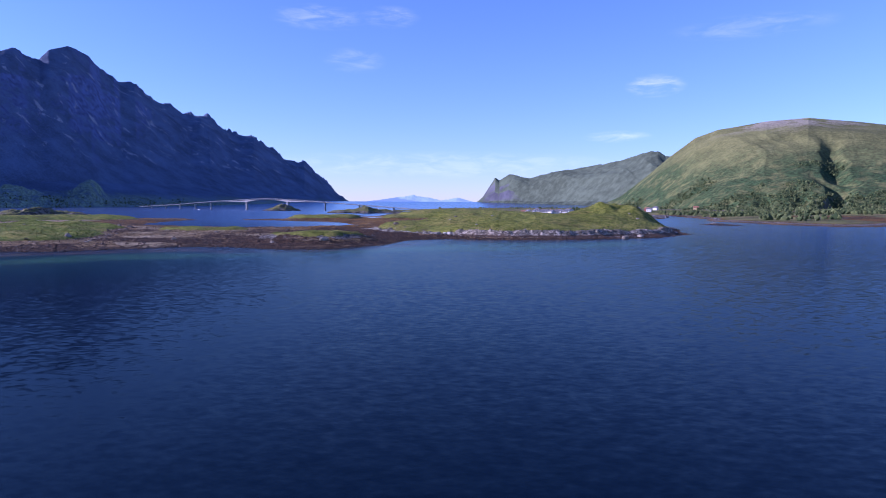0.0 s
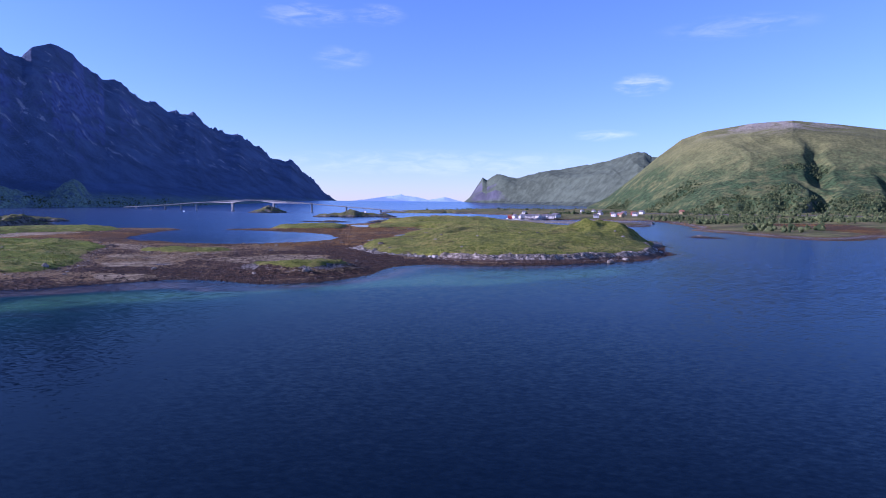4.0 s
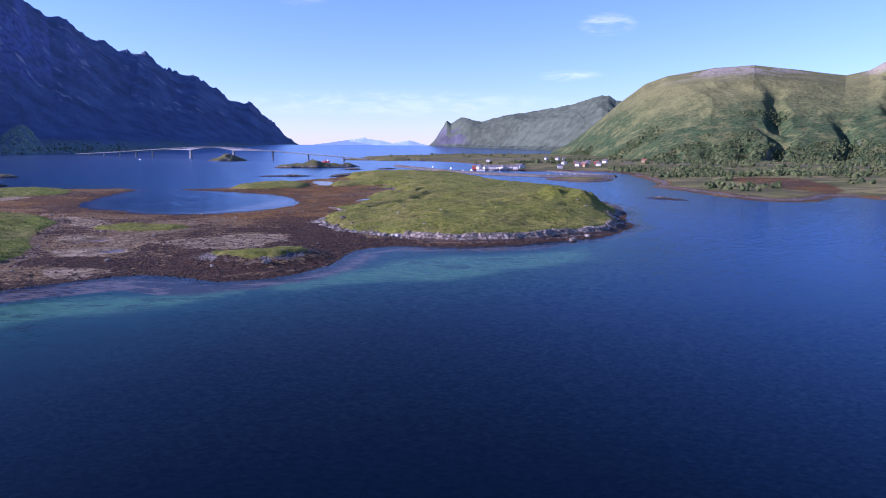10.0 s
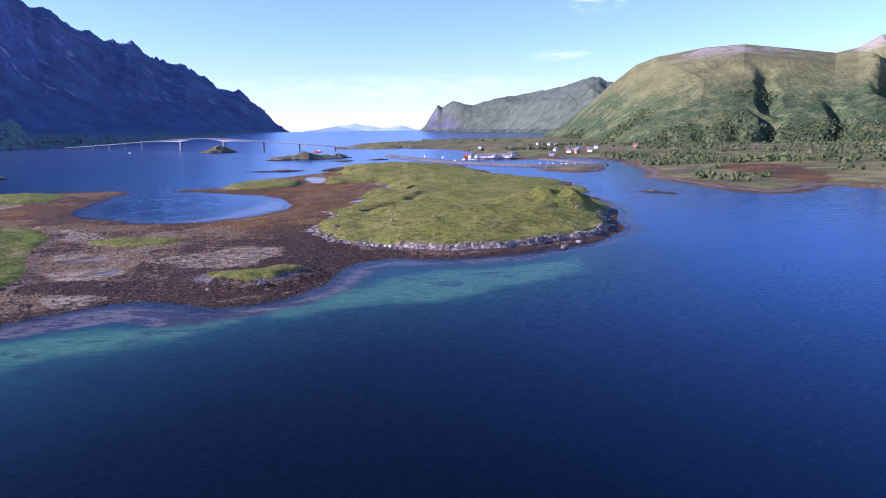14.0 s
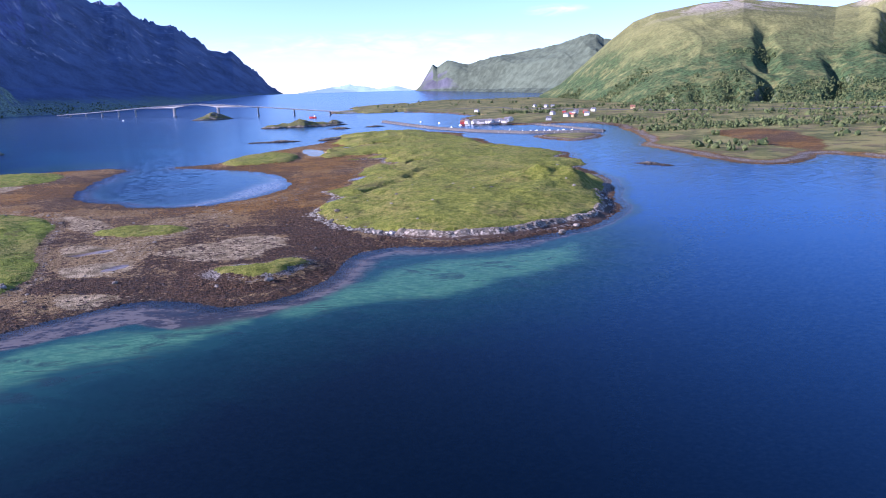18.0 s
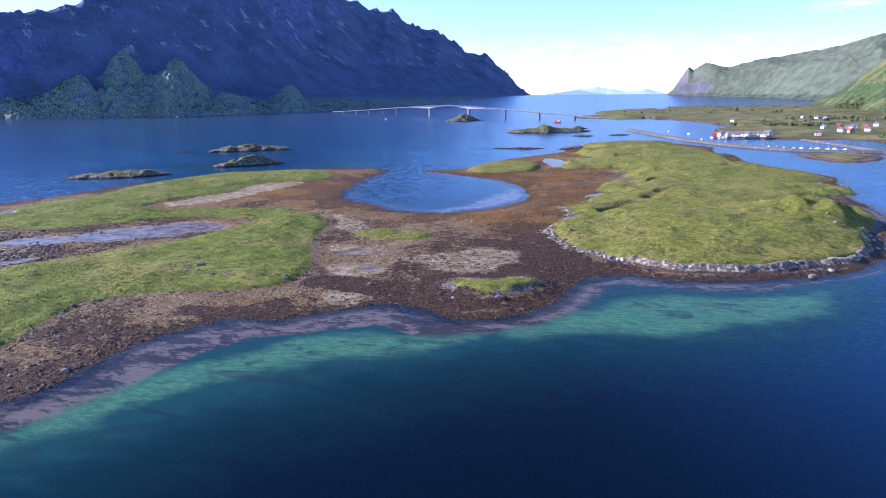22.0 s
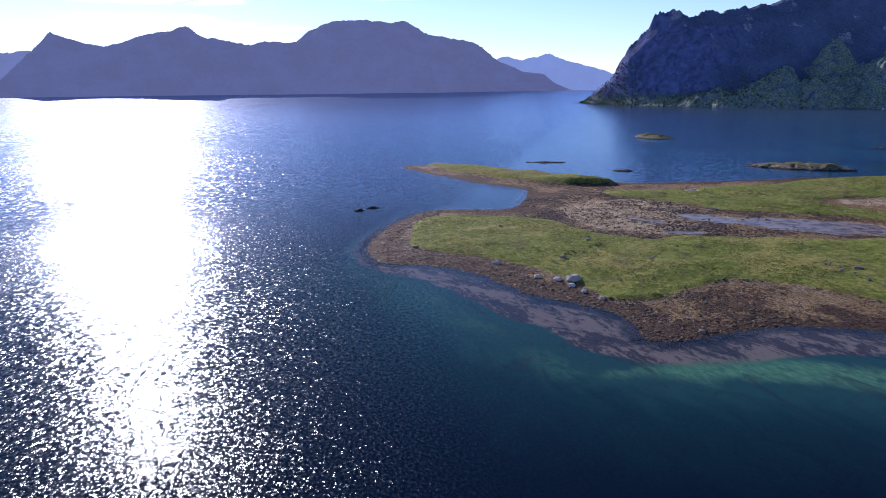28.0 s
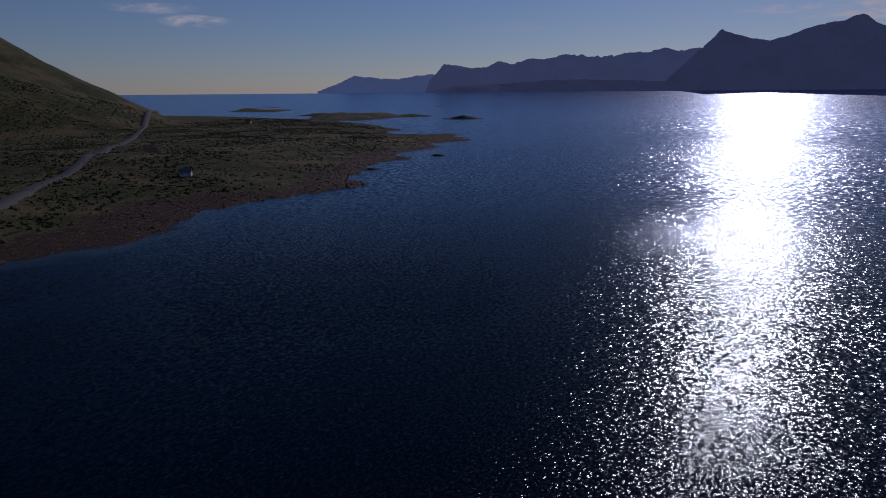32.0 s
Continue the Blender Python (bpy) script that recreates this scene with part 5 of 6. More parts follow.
# ---- houses ----
WHITE = plain("white_boards", (0.60, 0.575, 0.53), 0.6, 0.8, 0.10)
RED = plain("red_boards", (0.36, 0.035, 0.028), 0.65, 0.8, 0.2)
OCHRE = plain("ochre_boards", (0.36, 0.27, 0.13), 0.65, 0.8, 0.2)
SLATE = plain("grey_slates", (0.13, 0.13, 0.14), 0.7, 1.2, 0.3)
RUST = plain("rusty_roof", (0.25, 0.11, 0.07), 0.75, 1.0, 0.3)
PANE = plain("dark_glass", (0.03, 0.04, 0.05), 0.12, 2.0, 0.2)
BRICK = plain("chimney_brick", (0.30, 0.12, 0.08), 0.85, 3.0, 0.3)
TAR = plain("tarred_timber", (0.07, 0.05, 0.04), 0.8, 1.0, 0.3)


def house(long, wide, tall, walls, roofing, label, category="house"):
    """A gabled timber house: walls, roof halves, windows, door and chimney."""
    ob = thing("house", label, category, "houses along the harbour")
    a, b, rise = long / 2, wide / 2, wide * 0.38
    prism_bm = prism(bmesh.new(), [(-b, -2.0), (b, -2.0), (b, tall), (0, tall + rise), (-b, tall)], -a, a)
    wall = part("body", prism_bm, walls, ob)
    for side in (-1, 1):
        bm = prism(bmesh.new(), [(side * (b + 0.45), tall - 0.28), (0, tall + rise + 0.12), (0, tall + rise + 0.34), (side * (b + 0.55), tall - 0.08)][::side], -a - 0.4, a + 0.4)
        part("roof_slope", bm, roofing, ob)
    bm = box(bmesh.new(), (-0.4, a * 0.2, tall + rise * 0.5), (0.4, a * 0.2 + 0.8, tall + rise + 1.1), 0.05)
    part("chimney", bm, BRICK, ob, "brick chimney")
    for side in (-1, 1):
        for k in range(max(2, int(long // 3.2))):
            y = -a + long * (k + 0.5) / max(2, int(long // 3.2))
            for z in ((1.0,) if tall < 4 else (1.0, 3.5)):
                w = part("window", box(bmesh.new(), (side * b - 0.06, y - 0.6, z), (side * b + 0.06, y + 0.6, z + 1.25)), WHITE, ob)
                part("pane", box(bmesh.new(), (side * b - 0.09, y - 0.5, z + 0.1), (side * b + 0.09, y + 0.5, z + 1.15)), PANE, w)
    part("door", box(bmesh.new(), (-0.5, -a - 0.07, 0), (0.5, -a + 0.05, 2.05), 0.02), TAR, ob)
    return ob


KINDS = [house(9, 7, 4.2, WHITE, SLATE, "white timber house with a grey slate roof by the harbour"),
         house(7, 5.5, 3.0, RED, SLATE, "small red timber cabin with a grey roof"),
         house(13, 8, 4.2, WHITE, SLATE, "long white fish warehouse on the quay", "warehouse"),
         house(9, 6, 3.4, RED, RUST, "red timber boathouse on the quay", "boathouse"),
         house(10, 7.5, 4.6, OCHRE, RUST, "ochre timber house with a rust-red roof")]
SPOTS = [(114, 962, 3, 70), (119, 951, 0, 25), (127, 940, 2, 10), (133, 950, 0, 60), (136, 932, 0, 75), (141, 944, 2, 60), (149, 936, 0, 40), (151, 952, 0, 30), (157, 941, 0, 75), (163, 948, 0, 40), (168, 938, 0, 65),
         (176, 957, 2, 30), (182, 968, 0, 20), (186, 1344, 0, 50), (335, 1391, 0, 40), (355, 1416, 0, 70), (320, 1429, 0, 20), (303, 1129, 1, 60), (274, 1009, 0, 45), (281, 992, 4, 10), (232, 947, 0, 80),
         (306, 1011, 0, 60), (293, 1050, 1, 35), (309, 1080, 0, 70), (296, 1040, 0, 20), (345, 1105, 0, 45), (420, 1130, 4, 60), (318, 1060, 3, 55), (268, 1068, 0, 25)]
used = set()
for x, y, k, turn in SPOTS:
    at = pose(x, y, max(ground_at(x, y), 1.2) + 0.2, 0, 0, turn)
    if k in used:
        copy_thing(KINDS[k], at)
    else:
        used.add(k)
        KINDS[k].matrix_world = at @ Matrix.Diagonal((0.8, 0.8, 0.8, 1))
shed = house(8, 6, 2.8, WHITE, SLATE, "low white shed near the shore below the road", "shed")
shed.matrix_world = pose(-318, -411, ground_at(-318, -411), 0, 0, 40)
farm = house(10, 7, 4.4, OCHRE, RUST, "weathered farmhouse between the road and the shore")
farm.matrix_world = pose(-398, -550, ground_at(-398, -550), 0, 0, 70)
copy_thing(shed, pose(-430, -590, ground_at(-430, -590), 0, 0, 15))
copy_thing(farm, pose(-933, -954, ground_at(-933, -954), 0, 0, 20))
quay = thing("quay", "dark timber quay on posts in front of the warehouses", "quay", at=(146, 922, 0), turn=-8)
part("planking", box(bmesh.new(), (-40, -5, 1.3), (48, 5, 1.8), 0.08), TAR, quay)
for k in range(12):
    part("post", rod(bmesh.new(), (-38 + 7.6 * k, -4.4, -4), (-38 + 7.6 * k, -4.4, 1.4), 0.25), TAR, quay)

# ---- boats ----
HULL_WHITE = plain("white_hull", (0.78, 0.78, 0.77), 0.35, 1.0, 0.08)
HULL_RED = plain("red_hull", (0.42, 0.03, 0.025), 0.45, 0.6, 0.2)
MAST = plain("mast_paint", (0.62, 0.60, 0.56), 0.5, 1.0, 0.1)


def hull(length, beam, free, draft=0.8):
    bm = bmesh.new()
    rows = []
    for k in range(11):
        t = k / 10
        w = beam / 2 * (1 - max(0, (t - 0.45) / 0.55) ** 2.2) * (0.82 + 0.18 * min(1, t * 4))
        sheer = free * (1 + 0.5 * (2 * t - 0.8) ** 2)
        y = (t - 0.5) * length
        rows.append([bm.verts.new(p) for p in ((-max(w, 0.02), y, sheer), (-max(w, 0.02) * 0.85, y, 0), (0, y, -draft), (max(w, 0.02) * 0.85, y, 0), (max(w, 0.02), y, sheer))])
    for a, b in zip(rows, rows[1:]):
        for j in range(4):
            bm.faces.new((a[j], b[j], b[j + 1], a[j + 1]))
        bm.faces.new((a[4], b[4], b[0], a[0]))
    bm.faces.new(rows[0])
    return bm


boat = thing("boat", "small white motor boat moored inside the breakwater", "boat", "moored boats")
part("hull", hull(9, 3.0, 1.1), HULL_WHITE, boat)
cabin = part("cabin", box(bmesh.new(), (-1.0, -1.6, 1.0), (1.0, 1.4, 2.7), 0.15), HULL_WHITE, boat)
part("windscreen", box(bmesh.new(), (-0.85, 1.36, 1.8), (0.85, 1.46, 2.5)), PANE, cabin)
part("mast", rod(bmesh.new(), (0, -0.4, 2.6), (0, -0.4, 6.2), 0.07), MAST, boat)
boat.matrix_world = pose(150, 762, 0, 0, 0, 20) @ Matrix.Diagonal((0.62, 0.62, 0.62, 1))
for k, (x, y) in enumerate([(158, 766), (166, 760), (174, 764), (181, 757), (188, 761), (196, 754), (203, 758), (138, 772), (128, 780), (211, 752), (146, 780), (90, 890), (120, 940), (106, 930), (84, 1010), (60, 1060)]):
    copy_thing(boat, pose(x, y, 0, 0, 0, 10 + 37 * k % 50))
ship = thing("ship", "red wooden fishing vessel with two masts at anchor", "ship", at=(-134, 1374, 0), turn=75)
ship.scale = (0.62, 0.62, 0.8)
part("hull", hull(24, 6, 2.6, 1.8), HULL_RED, ship)
part("wheelhouse", box(bmesh.new(), (-2, -8, 2.6), (2, -3.5, 6.6), 0.25), HULL_WHITE, ship)
part("hatch", box(bmesh.new(), (-1.4, -1, 2.6), (1.4, 3, 3.5), 0.15), HULL_RED, ship)
for y, h in ((-2, 15), (6, 13)):
    m = part("mast", rod(bmesh.new(), (0, y, 2.5), (0, y, h), 0.22, 0.12), HULL_RED, ship)
    part("boom", rod(bmesh.new(), (0, y, 4.5), (0, y - 5, 7.5), 0.13), HULL_RED, m)
yacht = copy_thing(boat, pose(-560, 1560, 0, 0, 0, 60))
tagged(yacht, "small motor boat under way near the bridge", "boat")

# ---- the road and track on the point ----
def ribbon(name, line, width, lift, material, label):
    pts = np.array(line, float)
    seg = np.r_[0, np.cumsum(np.hypot(*np.diff(pts, axis=0).T))]
    s = np.linspace(0, seg[-1], max(12, int(seg[-1] / 12)))
    X, Y = np.interp(s, seg, pts[:, 0]), np.interp(s, seg, pts[:, 1])
    for _ in range(6):
        X[1:-1], Y[1:-1] = (X[:-2] + 2 * X[1:-1] + X[2:]) / 4, (Y[:-2] + 2 * Y[1:-1] + Y[2:]) / 4
    tx, ty = np.gradient(X), np.gradient(Y)
    l = np.hypot(tx, ty)
    off = np.array([-1.6, -1, 1, 1.6]) * width / 2
    PX, PY = X[:, None] - (ty / l)[:, None] * off, Y[:, None] + (tx / l)[:, None] * off
    top = survey(PX, PY)["z"].max(1, keepdims=True) + lift
    PZ = np.repeat(top, 4, 1)
    PZ[:, [0, 3]] -= lift + 2.0
    idx = np.arange(PX.size).reshape(PX.shape)
    quads = np.stack([idx[:-1, :-1], idx[:-1, 1:], idx[1:, 1:], idx[1:, :-1]], -1).reshape(-1, 4)
    ob = new(name, raw_mesh(name, np.stack([PX, PY, PZ], -1).reshape(-1, 3), quads, material))
    return tagged(ob, label, "road", kind="structure")


GRAVEL = plain("pale_road", (0.085, 0.080, 0.074), 0.9, 0.3, 0.2)
ribbon("road", [(-60, -300), (-110, -330), (-160, -372), (-227, -440), (-310, -520), (-378, -600), (-470, -705), (-581, -820), (-720, -980), (-860, -1140), (-980, -1260)], 8, 0.5, GRAVEL, "grey road along the foot of the hill")
ribbon("road", [(-54, 1500), (20, 1505), (120, 1560), (240, 1500), (330, 1320), (380, 1150), (480, 1000), (700, 860), (1200, 700)], 8, 0.5, GRAVEL, "grey road from the bridge past the village")

# ---- tidal pools ----
POOL, _pt, _po = blank("pool_water")
_gl, _mx, _df = _pt.nodes.new("ShaderNodeBsdfGlossy"), _pt.nodes.new("ShaderNodeMixShader"), _pt.nodes.new("ShaderNodeBsdfDiffuse")
_pt.links.new(blend(_pt, ramp(_pt, grain(_pt, 0.16, 6, 0.65), 0.38, 0.62), (0.085, 0.062, 0.046), (0.200, 0.160, 0.135)), _df.inputs[0])
_gl.inputs["Roughness"].default_value = 0.16
_fr = _pt.nodes.new("ShaderNodeFresnel")
_fr.inputs["IOR"].default_value = 1.13
_pt.links.new(_fr.outputs[0], _mx.inputs[0]), _pt.links.new(_df.outputs[0], _mx.inputs[1]), _pt.links.new(_gl.outputs[0], _mx.inputs[2])
_pt.links.new(_mx.outputs[0], _po.inputs[0])
for k, (px, py, a, b, turn) in enumerate(POOLS):
    bm = bmesh.new()
    rim = [bm.verts.new((a * 1.12 * (1 + 0.08 * math.sin(5 * t + k)) * math.cos(t), b * 1.12 * (1 + 0.1 * math.sin(3 * t + k)) * math.sin(t), 0)) for t in np.linspace(0, 2 * math.pi, 40, endpoint=False)]
    bm.faces.new(rim)
    me = bpy.data.meshes.new("tidal_pool")
    bm.to_mesh(me), bm.free()
    me.materials.append(POOL)
    ob = new("tidal_pool", me)
    ob.matrix_world = pose(px, py, (0.64 if px < -26 else 2.05) + 0.006 * k, 0, 0, turn)
    tagged(ob, "shallow still tidal pool on the mud flat", "pool", "tidal pools", kind="structure")

# ---- the rock ledge under the east meadow ----
LEDGE_ROCK, _lt, _lo = blank("ledge_rock")
_n, _f = grain(_lt, 0.5, 5, 0.65), grain(_lt, 0.95, 5, 0.7, place_of(_lt, (1, 1, 0.3)))
_info = _lt.nodes.new("ShaderNodeObjectInfo")
_c = blend(_lt, ramp(_lt, calc(_lt, "ADD", _f, calc(_lt, "MULTIPLY", calc(_lt, "SUBTRACT", _info.outputs["Random"], 0.5), 0.16)), 0.45, 0.57), (0.060, 0.048, 0.036), (0.40, 0.345, 0.265))
_c = blend(_lt, ramp(_lt, _n, 0.45, 0.56, 0.0, 0.8), _c, (0.150, 0.125, 0.088))
_low = ramp(_lt, calc(_lt, "ADD", height_of(_lt), calc(_lt, "MULTIPLY", calc(_lt, "SUBTRACT", _f, 0.5), 1.4)), 0.95, 1.35)
_c = blend(_lt, _low, blend(_lt, _f, (0.020, 0.013, 0.009), (0.105, 0.064, 0.038)), _c)
surface(_lt, _lo, _c, 0.9, relief(_lt, _f, 1.0, 0.6))
LINE = rounded([(-6, 246), (5, 238), (21, 229), (39, 232), (59, 240), (80, 254), (92, 276), (95, 300), (98, 308), (101, 314)], 3)[4:-6]
LINE = LINE[np.r_[True, np.hypot(*np.diff(LINE, axis=0).T) < 40]]
run = np.r_[0, np.cumsum(np.hypot(*np.diff(LINE, axis=0).T))]
S, O = np.meshgrid(np.arange(0, run[-1], 0.45), np.array([-2.2, -1.3, -0.6, -0.1, 0.3, 0.7, 1.2, 1.8, 2.6, 3.6, 5.0, 6.6]))
LX, LY = np.interp(S, run, LINE[:, 0]), np.interp(S, run, LINE[:, 1])
dx, dy = np.gradient(LX, axis=1), np.gradient(LY, axis=1)
k = np.hypot(dx, dy)
wig = (rumble(S, O * 0, 9, 4, 401) - 0.5) * 4.5
LX, LY = LX + dy / k * (O + wig), LY - dx / k * (O + wig)
LZ = np.interp(O, (-2.2, -1.3, -0.1, 0.7, 1.8, 3.6, 6.6), (1.6, 2.5, 2.5, 2.0, 1.3, 0.6, -0.5)) * (0.75 + 0.5 * rumble(S, O * 0, 14, 3, 403)) + (ridges(S, O * 0.6, 3.0, 4, 405) - 0.55) * 1.5 * np.exp(-((O - 0.6) / 1.8) ** 2)
idx = np.arange(LZ.size).reshape(LZ.shape)
ledge = new("rock_ledge", raw_mesh("rock_ledge", np.stack([LX, LY, LZ], -1).reshape(-1, 3), np.stack([idx[:-1, 1:], idx[:-1, :-1], idx[1:, :-1], idx[1:, 1:]], -1).reshape(-1, 4), LEDGE_ROCK))
tagged(ledge, "cracked pale grey rock ledge between meadow and weedy shore", "rock ledge", kind="structure")


def block(seed):
    """An angular piece of split rock."""
    rnd = random.Random(seed)
    bm = bmesh.new()
    for _ in range(11):
        bm.verts.new((rnd.uniform(-1, 1), rnd.uniform(-0.8, 0.8), rnd.uniform(-0.9, 0.9)))
    bmesh.ops.convex_hull(bm, input=bm.verts)
    bmesh.ops.triangulate(bm, faces=bm.faces)
    me = bpy.data.meshes.new("block")
    bmesh.ops.delete(bm, geom=[v for v in bm.verts if not v.link_faces], context="VERTS")
    bm.to_mesh(me), bm.free()
    me.materials.append(LEDGE_ROCK)
    return me


BLOCKS = [block(500 + k) for k in range(7)]
rnd = random.Random(77)
for i in range(170):
    c, r = rnd.randrange(LZ.shape[1]), rnd.choice((2, 3, 4, 4, 5, 5, 6, 7))
    ob = new("block", BLOCKS[i % 7])
    ob.parent = ledge
    w = rnd.uniform(0.25, 0.75)
    ob.matrix_world = pose(LX[r, c], LY[r, c], LZ[r, c] - 0.05, rnd.uniform(-12, 12), rnd.uniform(-12, 12), rnd.uniform(0, 360)) @ Matrix.Diagonal((w, w * 0.8, w * rnd.uniform(0.5, 0.95), 1))

# ---- stones, kelp, turf and woods ----
rng = np.random.default_rng(4)


def spots(n, x0, x1, y0, y1, weight):
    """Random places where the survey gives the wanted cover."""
    X, Y = rng.uniform(x0, x1, (1, n)), rng.uniform(y0, y1, (1, n))
    s = survey(X, Y)
    keep = rng.uniform(0, 1, (1, n)) < weight(s, X, Y)
    return np.stack([X[keep], Y[keep], s["z"][keep]], -1)


NAMED = [(-138, 192, 1.5, 0), (-169, 104, 2.6, 1), (-172, 100, 1.5, 1), (-165, 101, 1.2, 1), (-32, 182, 1.3, 0), (62, 231, 1.6, 0), (-19, 276, 1.3, 0), (-210, 136, 1.1, 0), (-190, 113, 1.2, 0), (-201, 92, 1.6, 1),
         (-250, 118, 1.0, 0), (-176, 140, 0.9, 0), (-2, 241, 1.4, 0), (-104, 188, 0.8, 0), (70, 240, 1.2, 0), (48, 300, 1.0, 0), (-178, 96, 1.3, 1), (-158, 101, 1.0, 1), (-150, 102, 1.1, 1)]
near = spots(6000, -300, 120, 50, 330, lambda s, X, Y: np.exp(-((s["grass"] + 1.2) / 1.6) ** 2) * np.where(s["main"] > 2, 0.6, 0) * np.where(X > -25, 1.0, 0.3))
meadow = spots(900, -290, 110, 60, 420, lambda s, X, Y: (s["grass"] > 4) * 0.16)
flat = spots(2500, -240, 0, 60, 330, lambda s, X, Y: (s["grass"] < -3) * (s["main"] > 1) * 0.10)
picks = [(x, y, z, r, k) for (x, y, r, k) in NAMED for z in (ground_at(x, y),)]
row = [(-147 + 1.7 * k + 1.3 * math.sin(5 * k), 187.5 - 0.3 * k + 1.5 * math.sin(3 * k)) for k in range(16)]
picks += [(x, y, ground_at(x, y), 0.35 + 0.3 * ((7 * k) % 5) / 4, 0) for k, (x, y) in enumerate(row)]
picks += [(*p, rng.uniform(0.5, 1.35), 1 if rng.uniform() < 0.35 and p[0] > -20 else 0) for p in near[:110]]
picks += [(*p, rng.uniform(0.3, 0.8), 0) for p in meadow[:50]] + [(*p, rng.uniform(0.35, 0.9), 0) for p in flat[:40]]
meshes = {(k, i): raw_mesh("boulder", vs, fs, (STONE, PALE_STONE)[k], smooth=False) for k in (0, 1) for i, (vs, fs) in enumerate(STONES)}
for i, (x, y, z, r, k) in enumerate(picks):
    ob = new("boulder", meshes[(k, i % 5)])
    ob.matrix_world = pose(x, y, z + r * 0.12, 0, 0, 47 * i % 360) @ Matrix.Diagonal((r, r * (0.75 + 0.1 * (i % 4)), r * (0.8 + 0.12 * (i % 3)), 1))
    tagged(ob, "pale bleached boulder at the top of the shore" if k else "grey lichened boulder on the shore", "boulder", "boulders on the shore")
rest = np.concatenate([near[110:], spots(40000, -300, 135, 50, 560, lambda s, X, Y: np.exp(-((s["grass"] + 1.5) / 1.8) ** 2) * np.where(s["main"] > 1.5, 0.8, 0) * np.where(X > -25, 0.5, 0.3))])
stones = new("rubble", scatter("rubble", CLUMPS, rest, 0.12 + 0.4 * rng.uniform(0, 1, len(rest)) ** 2, RUBBLE, 7))
tagged(stones, "grey stones strewn between turf and shore", "rubble", kind="stuff")
weedy = spots(150000, -260, 130, 50, 330, lambda s, X, Y: np.where((s["main"] > -0.5) & (s["grass"] < -2), 0.10 + 0.6 * np.clip(s["weed"] - 0.4, 0, 1), 0) * (1 - 0.35 * s["sand"]) * (1 - s["pool"]))[:52000]
kelp = new("seaweed", scatter("seaweed", CLUMPS, weedy, 0.14 + 0.5 * rng.uniform(0, 1, len(weedy)) ** 2, KELP, 8, rng.uniform(0.12, 0.4, len(weedy))))
tagged(kelp, "brown clumps of seaweed on the tidal flat", "seaweed", kind="stuff")
beach = spots(60000, -320, 120, 50, 300, lambda s, X, Y: np.where((s["main"] > -1.5) & (s["main"] < 13) & (s["grass"] < -1), 0.6, 0) * np.where((X < -112) & (Y < 140), 1.0, 0.25))[:11000]
shingle = new("rubble", scatter("weedy_rubble", CLUMPS, beach, 0.14 + 0.5 * rng.uniform(0, 1, len(beach)) ** 2, DARK_RUBBLE, 9))
tagged(shingle, "dark weed-covered stones along the waterline", "rubble", kind="stuff")
blades = spots(90000, -300, 130, 60, 420, lambda s, X, Y: ease(s["grass"], 0, 2) * (0.15 + 0.85 * ease(rumble(X, Y, 12, 3, 210), 0.45, 0.65)))[:34000]
turf = new("grass", scatter("grass", TUFTS, blades, 0.12 + 0.42 * rng.uniform(0, 1, len(blades)) ** 2, TURF, 10, rng.uniform(0.10, 0.32, len(blades))))
tagged(turf, "yellow-green grass tufts on the meadows", "grass", kind="stuff")


def woods(name, places, low, high, label, seed):
    size = np.random.default_rng(seed).uniform(low, high, len(places))
    places = places.copy()
    places[:, 2] -= 0.3
    ob = new(name, scatter(name, TREES, places, size, LEAVES, seed, size))
    return tagged(ob, label, "trees", kind="stuff")


def grove(cx, cy, rx, ry, n):
    """Places in an oval, thinning outward, that stand on dry land."""
    t, r = rng.uniform(0, 6.283, n), np.sqrt(rng.uniform(0, 1, n))
    X, Y = (cx + rx * r * np.cos(t))[None], (cy + ry * r * np.sin(t))[None]
    s = survey(X, Y)
    keep = (s["shore"] > 8) & (rumble(X, Y, 45, 3, 300) > 0.46)
    return np.stack([X[keep], Y[keep], s["z"][keep]], -1)


village_trees = np.concatenate([grove(*g) for g in ((262, 1180, 55, 50, 260), (330, 800, 90, 160, 420), (420, 620, 130, 110, 420), (560, 880, 170, 140, 500), (700, 620, 200, 120, 420), (480, 1120, 120, 120, 260), (900, 980, 260, 180, 620),
                                                           (262, 490, 30, 40, 26), (640, 430, 200, 70, 260), (760, 1250, 300, 120, 500), (400, 1380, 160, 90, 200), (520, 520, 60, 60, 120), (180, 1850, 220, 160, 50), (330, 2300, 260, 260, 90), (150, 1250, 60, 60, 30))])
woods("trees", village_trees, 2.2, 5.4, "low birch woods behind the village", 31)


def on_mesh(ob, n, want, seed):
    """Random places on the faces of a mesh that lie where wanted."""
    r = np.random.default_rng(seed)
    me = ob.data
    co = np.empty(len(me.vertices) * 3)
    me.vertices.foreach_get("co", co)
    co = co.reshape(-1, 3)
    keep = np.nonzero(want(co))[0]
    i = keep[r.integers(0, len(keep), n)]
    return co[i] + np.stack([r.uniform(-9, 9, n), r.uniform(-9, 9, n), np.zeros(n)], -1)


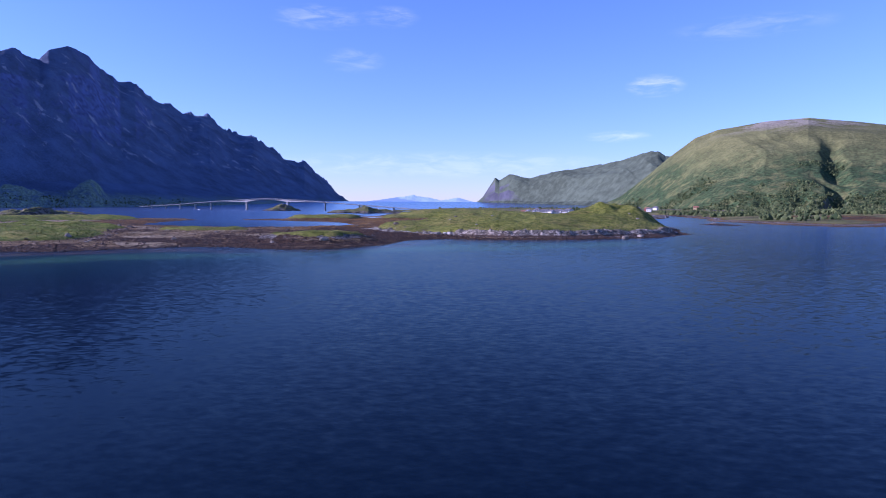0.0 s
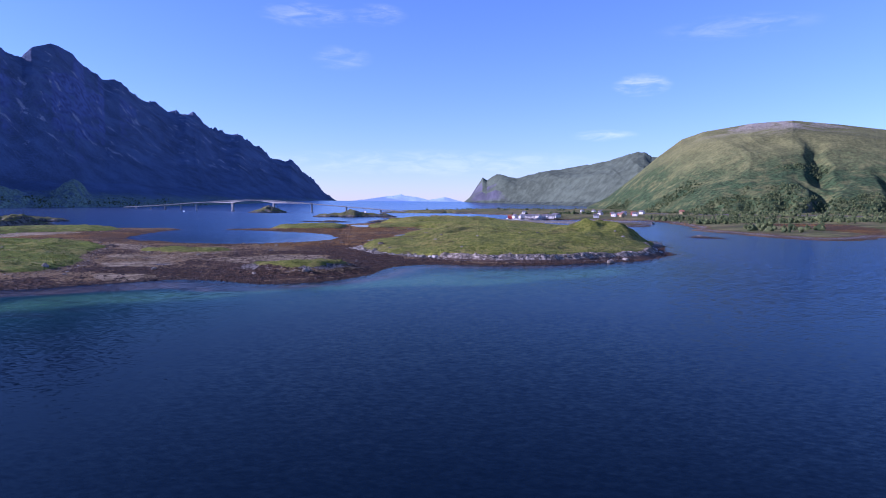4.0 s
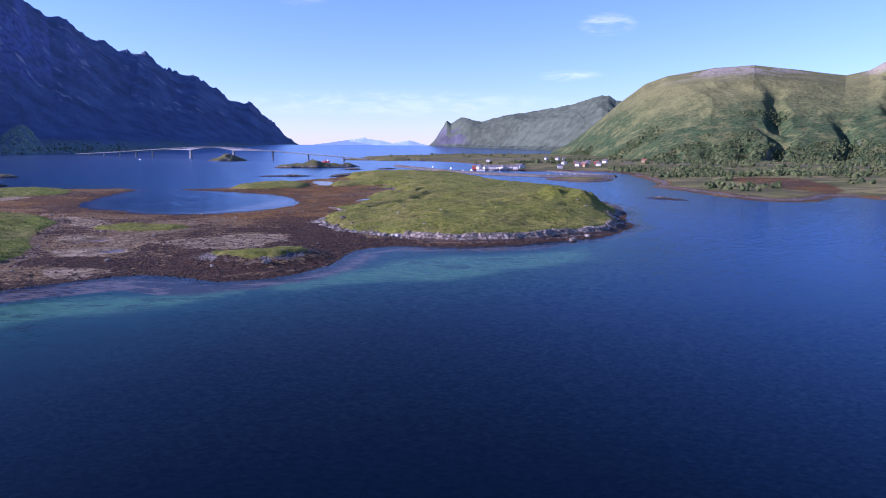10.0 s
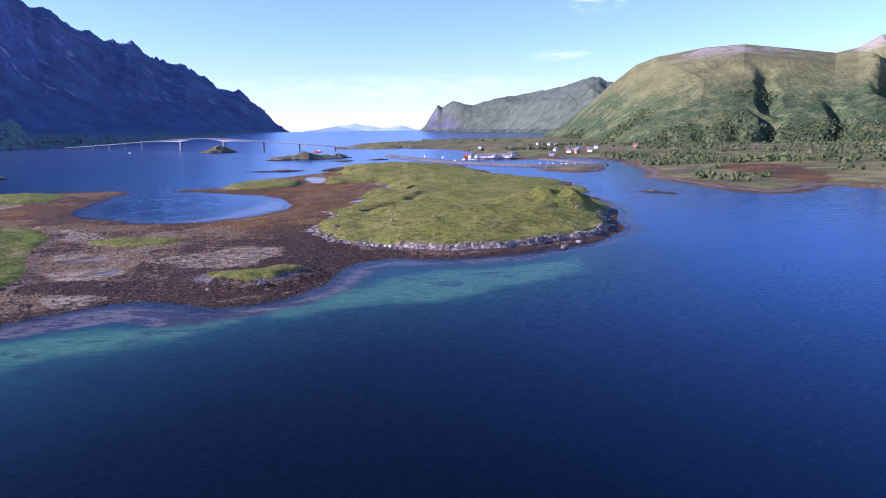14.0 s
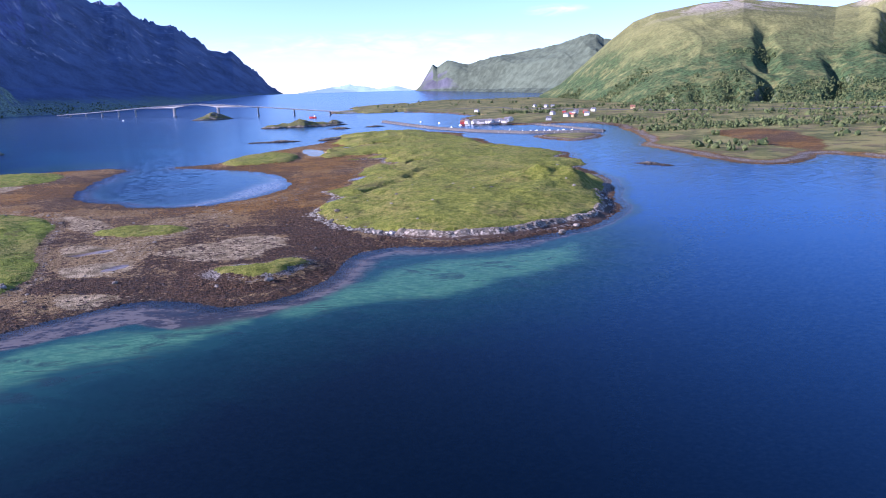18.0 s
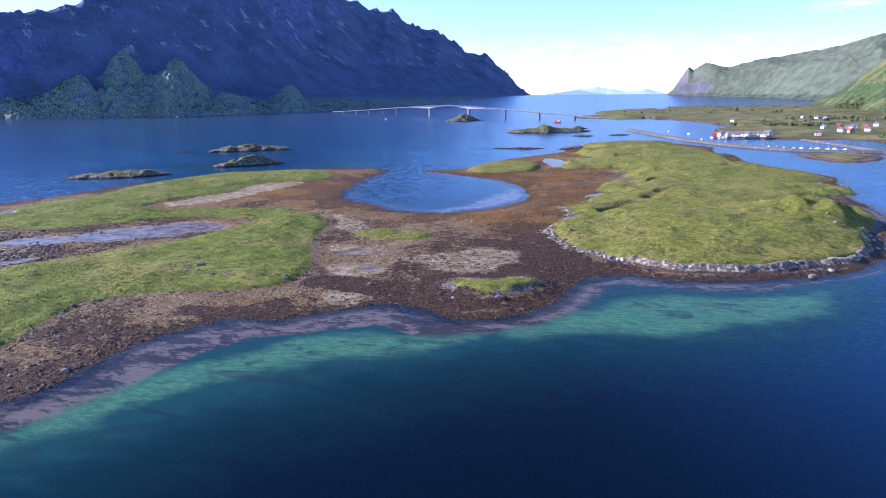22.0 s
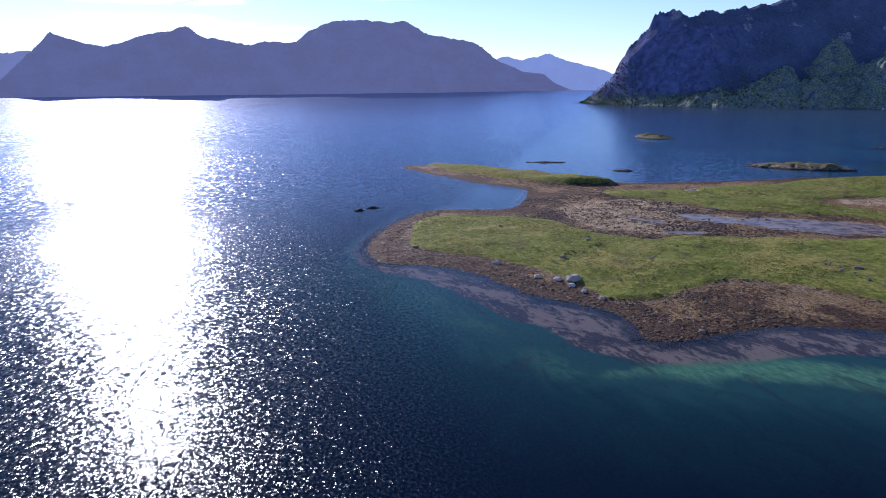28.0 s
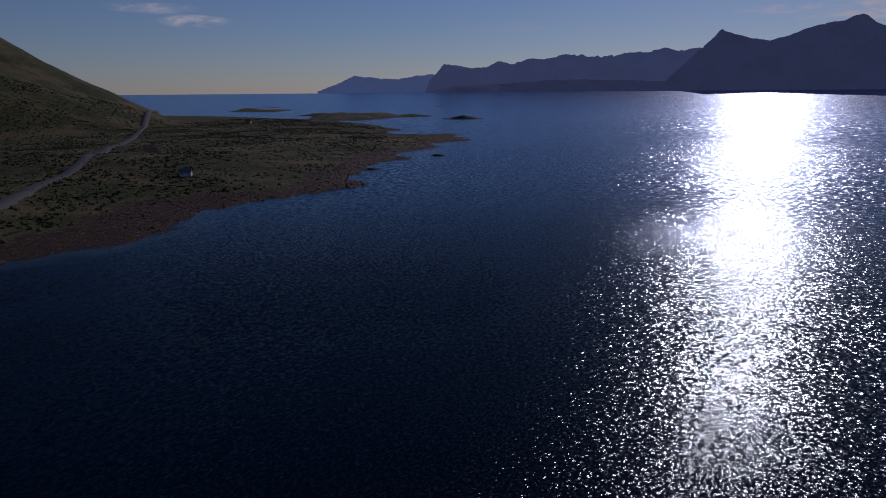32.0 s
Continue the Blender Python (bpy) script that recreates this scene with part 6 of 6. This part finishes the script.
fells = [o for o in bpy.data.objects if o.name.startswith("mountain")]
woods("trees", on_mesh(fells[1], 7000, lambda c: (c[:, 2] > 2) & (c[:, 2] < 120) & (np.hypot(c[:, 0], c[:, 1]) < 2150) & (rumble(c[:, 0], c[:, 1], 130, 3, 310) > 0.42 + 0.003 * c[:, 2]), 5), 2.2, 4.6, "birch woods on the foot of the green mountain", 32)
woods("trees", on_mesh(fells[0], 2600, lambda c: (c[:, 2] > 1) & (c[:, 2] < np.where(c[:, 1] > 1950, 36, 150)) & (np.hypot(c[:, 0], c[:, 1]) < 2900) & (rumble(c[:, 0], c[:, 1], 150, 3, 320) > 0.30 + 0.0022 * c[:, 2]), 6), 2.4, 5.2, "dark birch scrub along the shore below the crags", 33)
far_beach = np.concatenate([spots(30000, -1000, -180, -640, -270, lambda s, X, Y: np.where((s["shore"] > -2) & (s["green"] < 0.3), 0.35, 0)),
                            spots(9000, -1500, -900, -1300, -560, lambda s, X, Y: np.where((s["shore"] > -3) & (s["green"] < 0.3), 0.35, 0))])
far_stones = new("rubble", scatter("shore_rubble", CLUMPS, far_beach, 0.3 + 1.3 * rng.uniform(0, 1, len(far_beach)) ** 2, DARK_RUBBLE, 12))
tagged(far_stones, "dark stones and weed along the shore of the point", "rubble", kind="stuff")
# scrub added to darken the point; its dark tones stand for backlit shade
SCRUB = island_tone("heath_scrub", (0.022, 0.028, 0.010), (0.085, 0.082, 0.028), 0.97, 0.4, 0.05)
bushes = spots(70000, -1150, -120, -1150, -290, lambda s, X, Y: np.where((s["shore"] > 14) & (s["green"] > 0.5), 0.14 + 0.5 * ease(rumble(X, Y, 60, 4, 330), 0.42, 0.6), 0))[:16000]
heath = new("scrub", scatter("scrub", TUFTS, bushes, 0.6 + 2.0 * rng.uniform(0, 1, len(bushes)) ** 2, SCRUB, 14, rng.uniform(0.5, 1.7, len(bushes))))
tagged(heath, "added heath scrub, toned dark for the backlit point below the hill", "scrub", kind="stuff")
cobbles = spots(26000, -330, -195, 145, 245, lambda s, X, Y: np.where((s["main"] > 0) & (s["grass"] < -0.5), 0.10 + 0.55 * ease(rumble(X, Y, 16, 3, 340), 0.46, 0.62), 0) * (1 - 0.85 * s["pool"]))[:5200]
inner_stones = new("rubble", scatter("flat_rubble", CLUMPS, cobbles, 0.16 + 0.62 * rng.uniform(0, 1, len(cobbles)) ** 2, DARK_RUBBLE, 15))
tagged(inner_stones, "dark stones strewn over the inner mud flat", "rubble", kind="stuff")
fringe = spots(40000, -360, -100, 60, 500, lambda s, X, Y: np.exp(-((s["grass"] + 1.0) / 1.5) ** 2) * np.where(s["main"] > 1.0, 0.5, 0))[:7000]
edge_stones = new("rubble", scatter("turf_edge_rubble", CLUMPS, fringe, 0.14 + 0.5 * rng.uniform(0, 1, len(fringe)) ** 2, DARK_RUBBLE, 16))
tagged(edge_stones, "dark stones along the edge of the turf", "rubble", kind="stuff")
PALE_RUBBLE = island_tone("bleached_rubble", (0.10, 0.09, 0.07), (0.36, 0.33, 0.27))
bleached = spots(30000, -46, 8, 232, 352, lambda s, X, Y: np.exp(-((s["grass"] + 1.6) / 1.6) ** 2) * np.where(s["main"] > 1.5, 0.45, 0))[:800]
pale_stones = new("rubble", scatter("bleached_rubble", CLUMPS, bleached, 0.2 + 0.6 * rng.uniform(0, 1, len(bleached)) ** 2, PALE_RUBBLE, 17))
tagged(pale_stones, "bleached stones along the edge of the meadow", "rubble", kind="stuff")
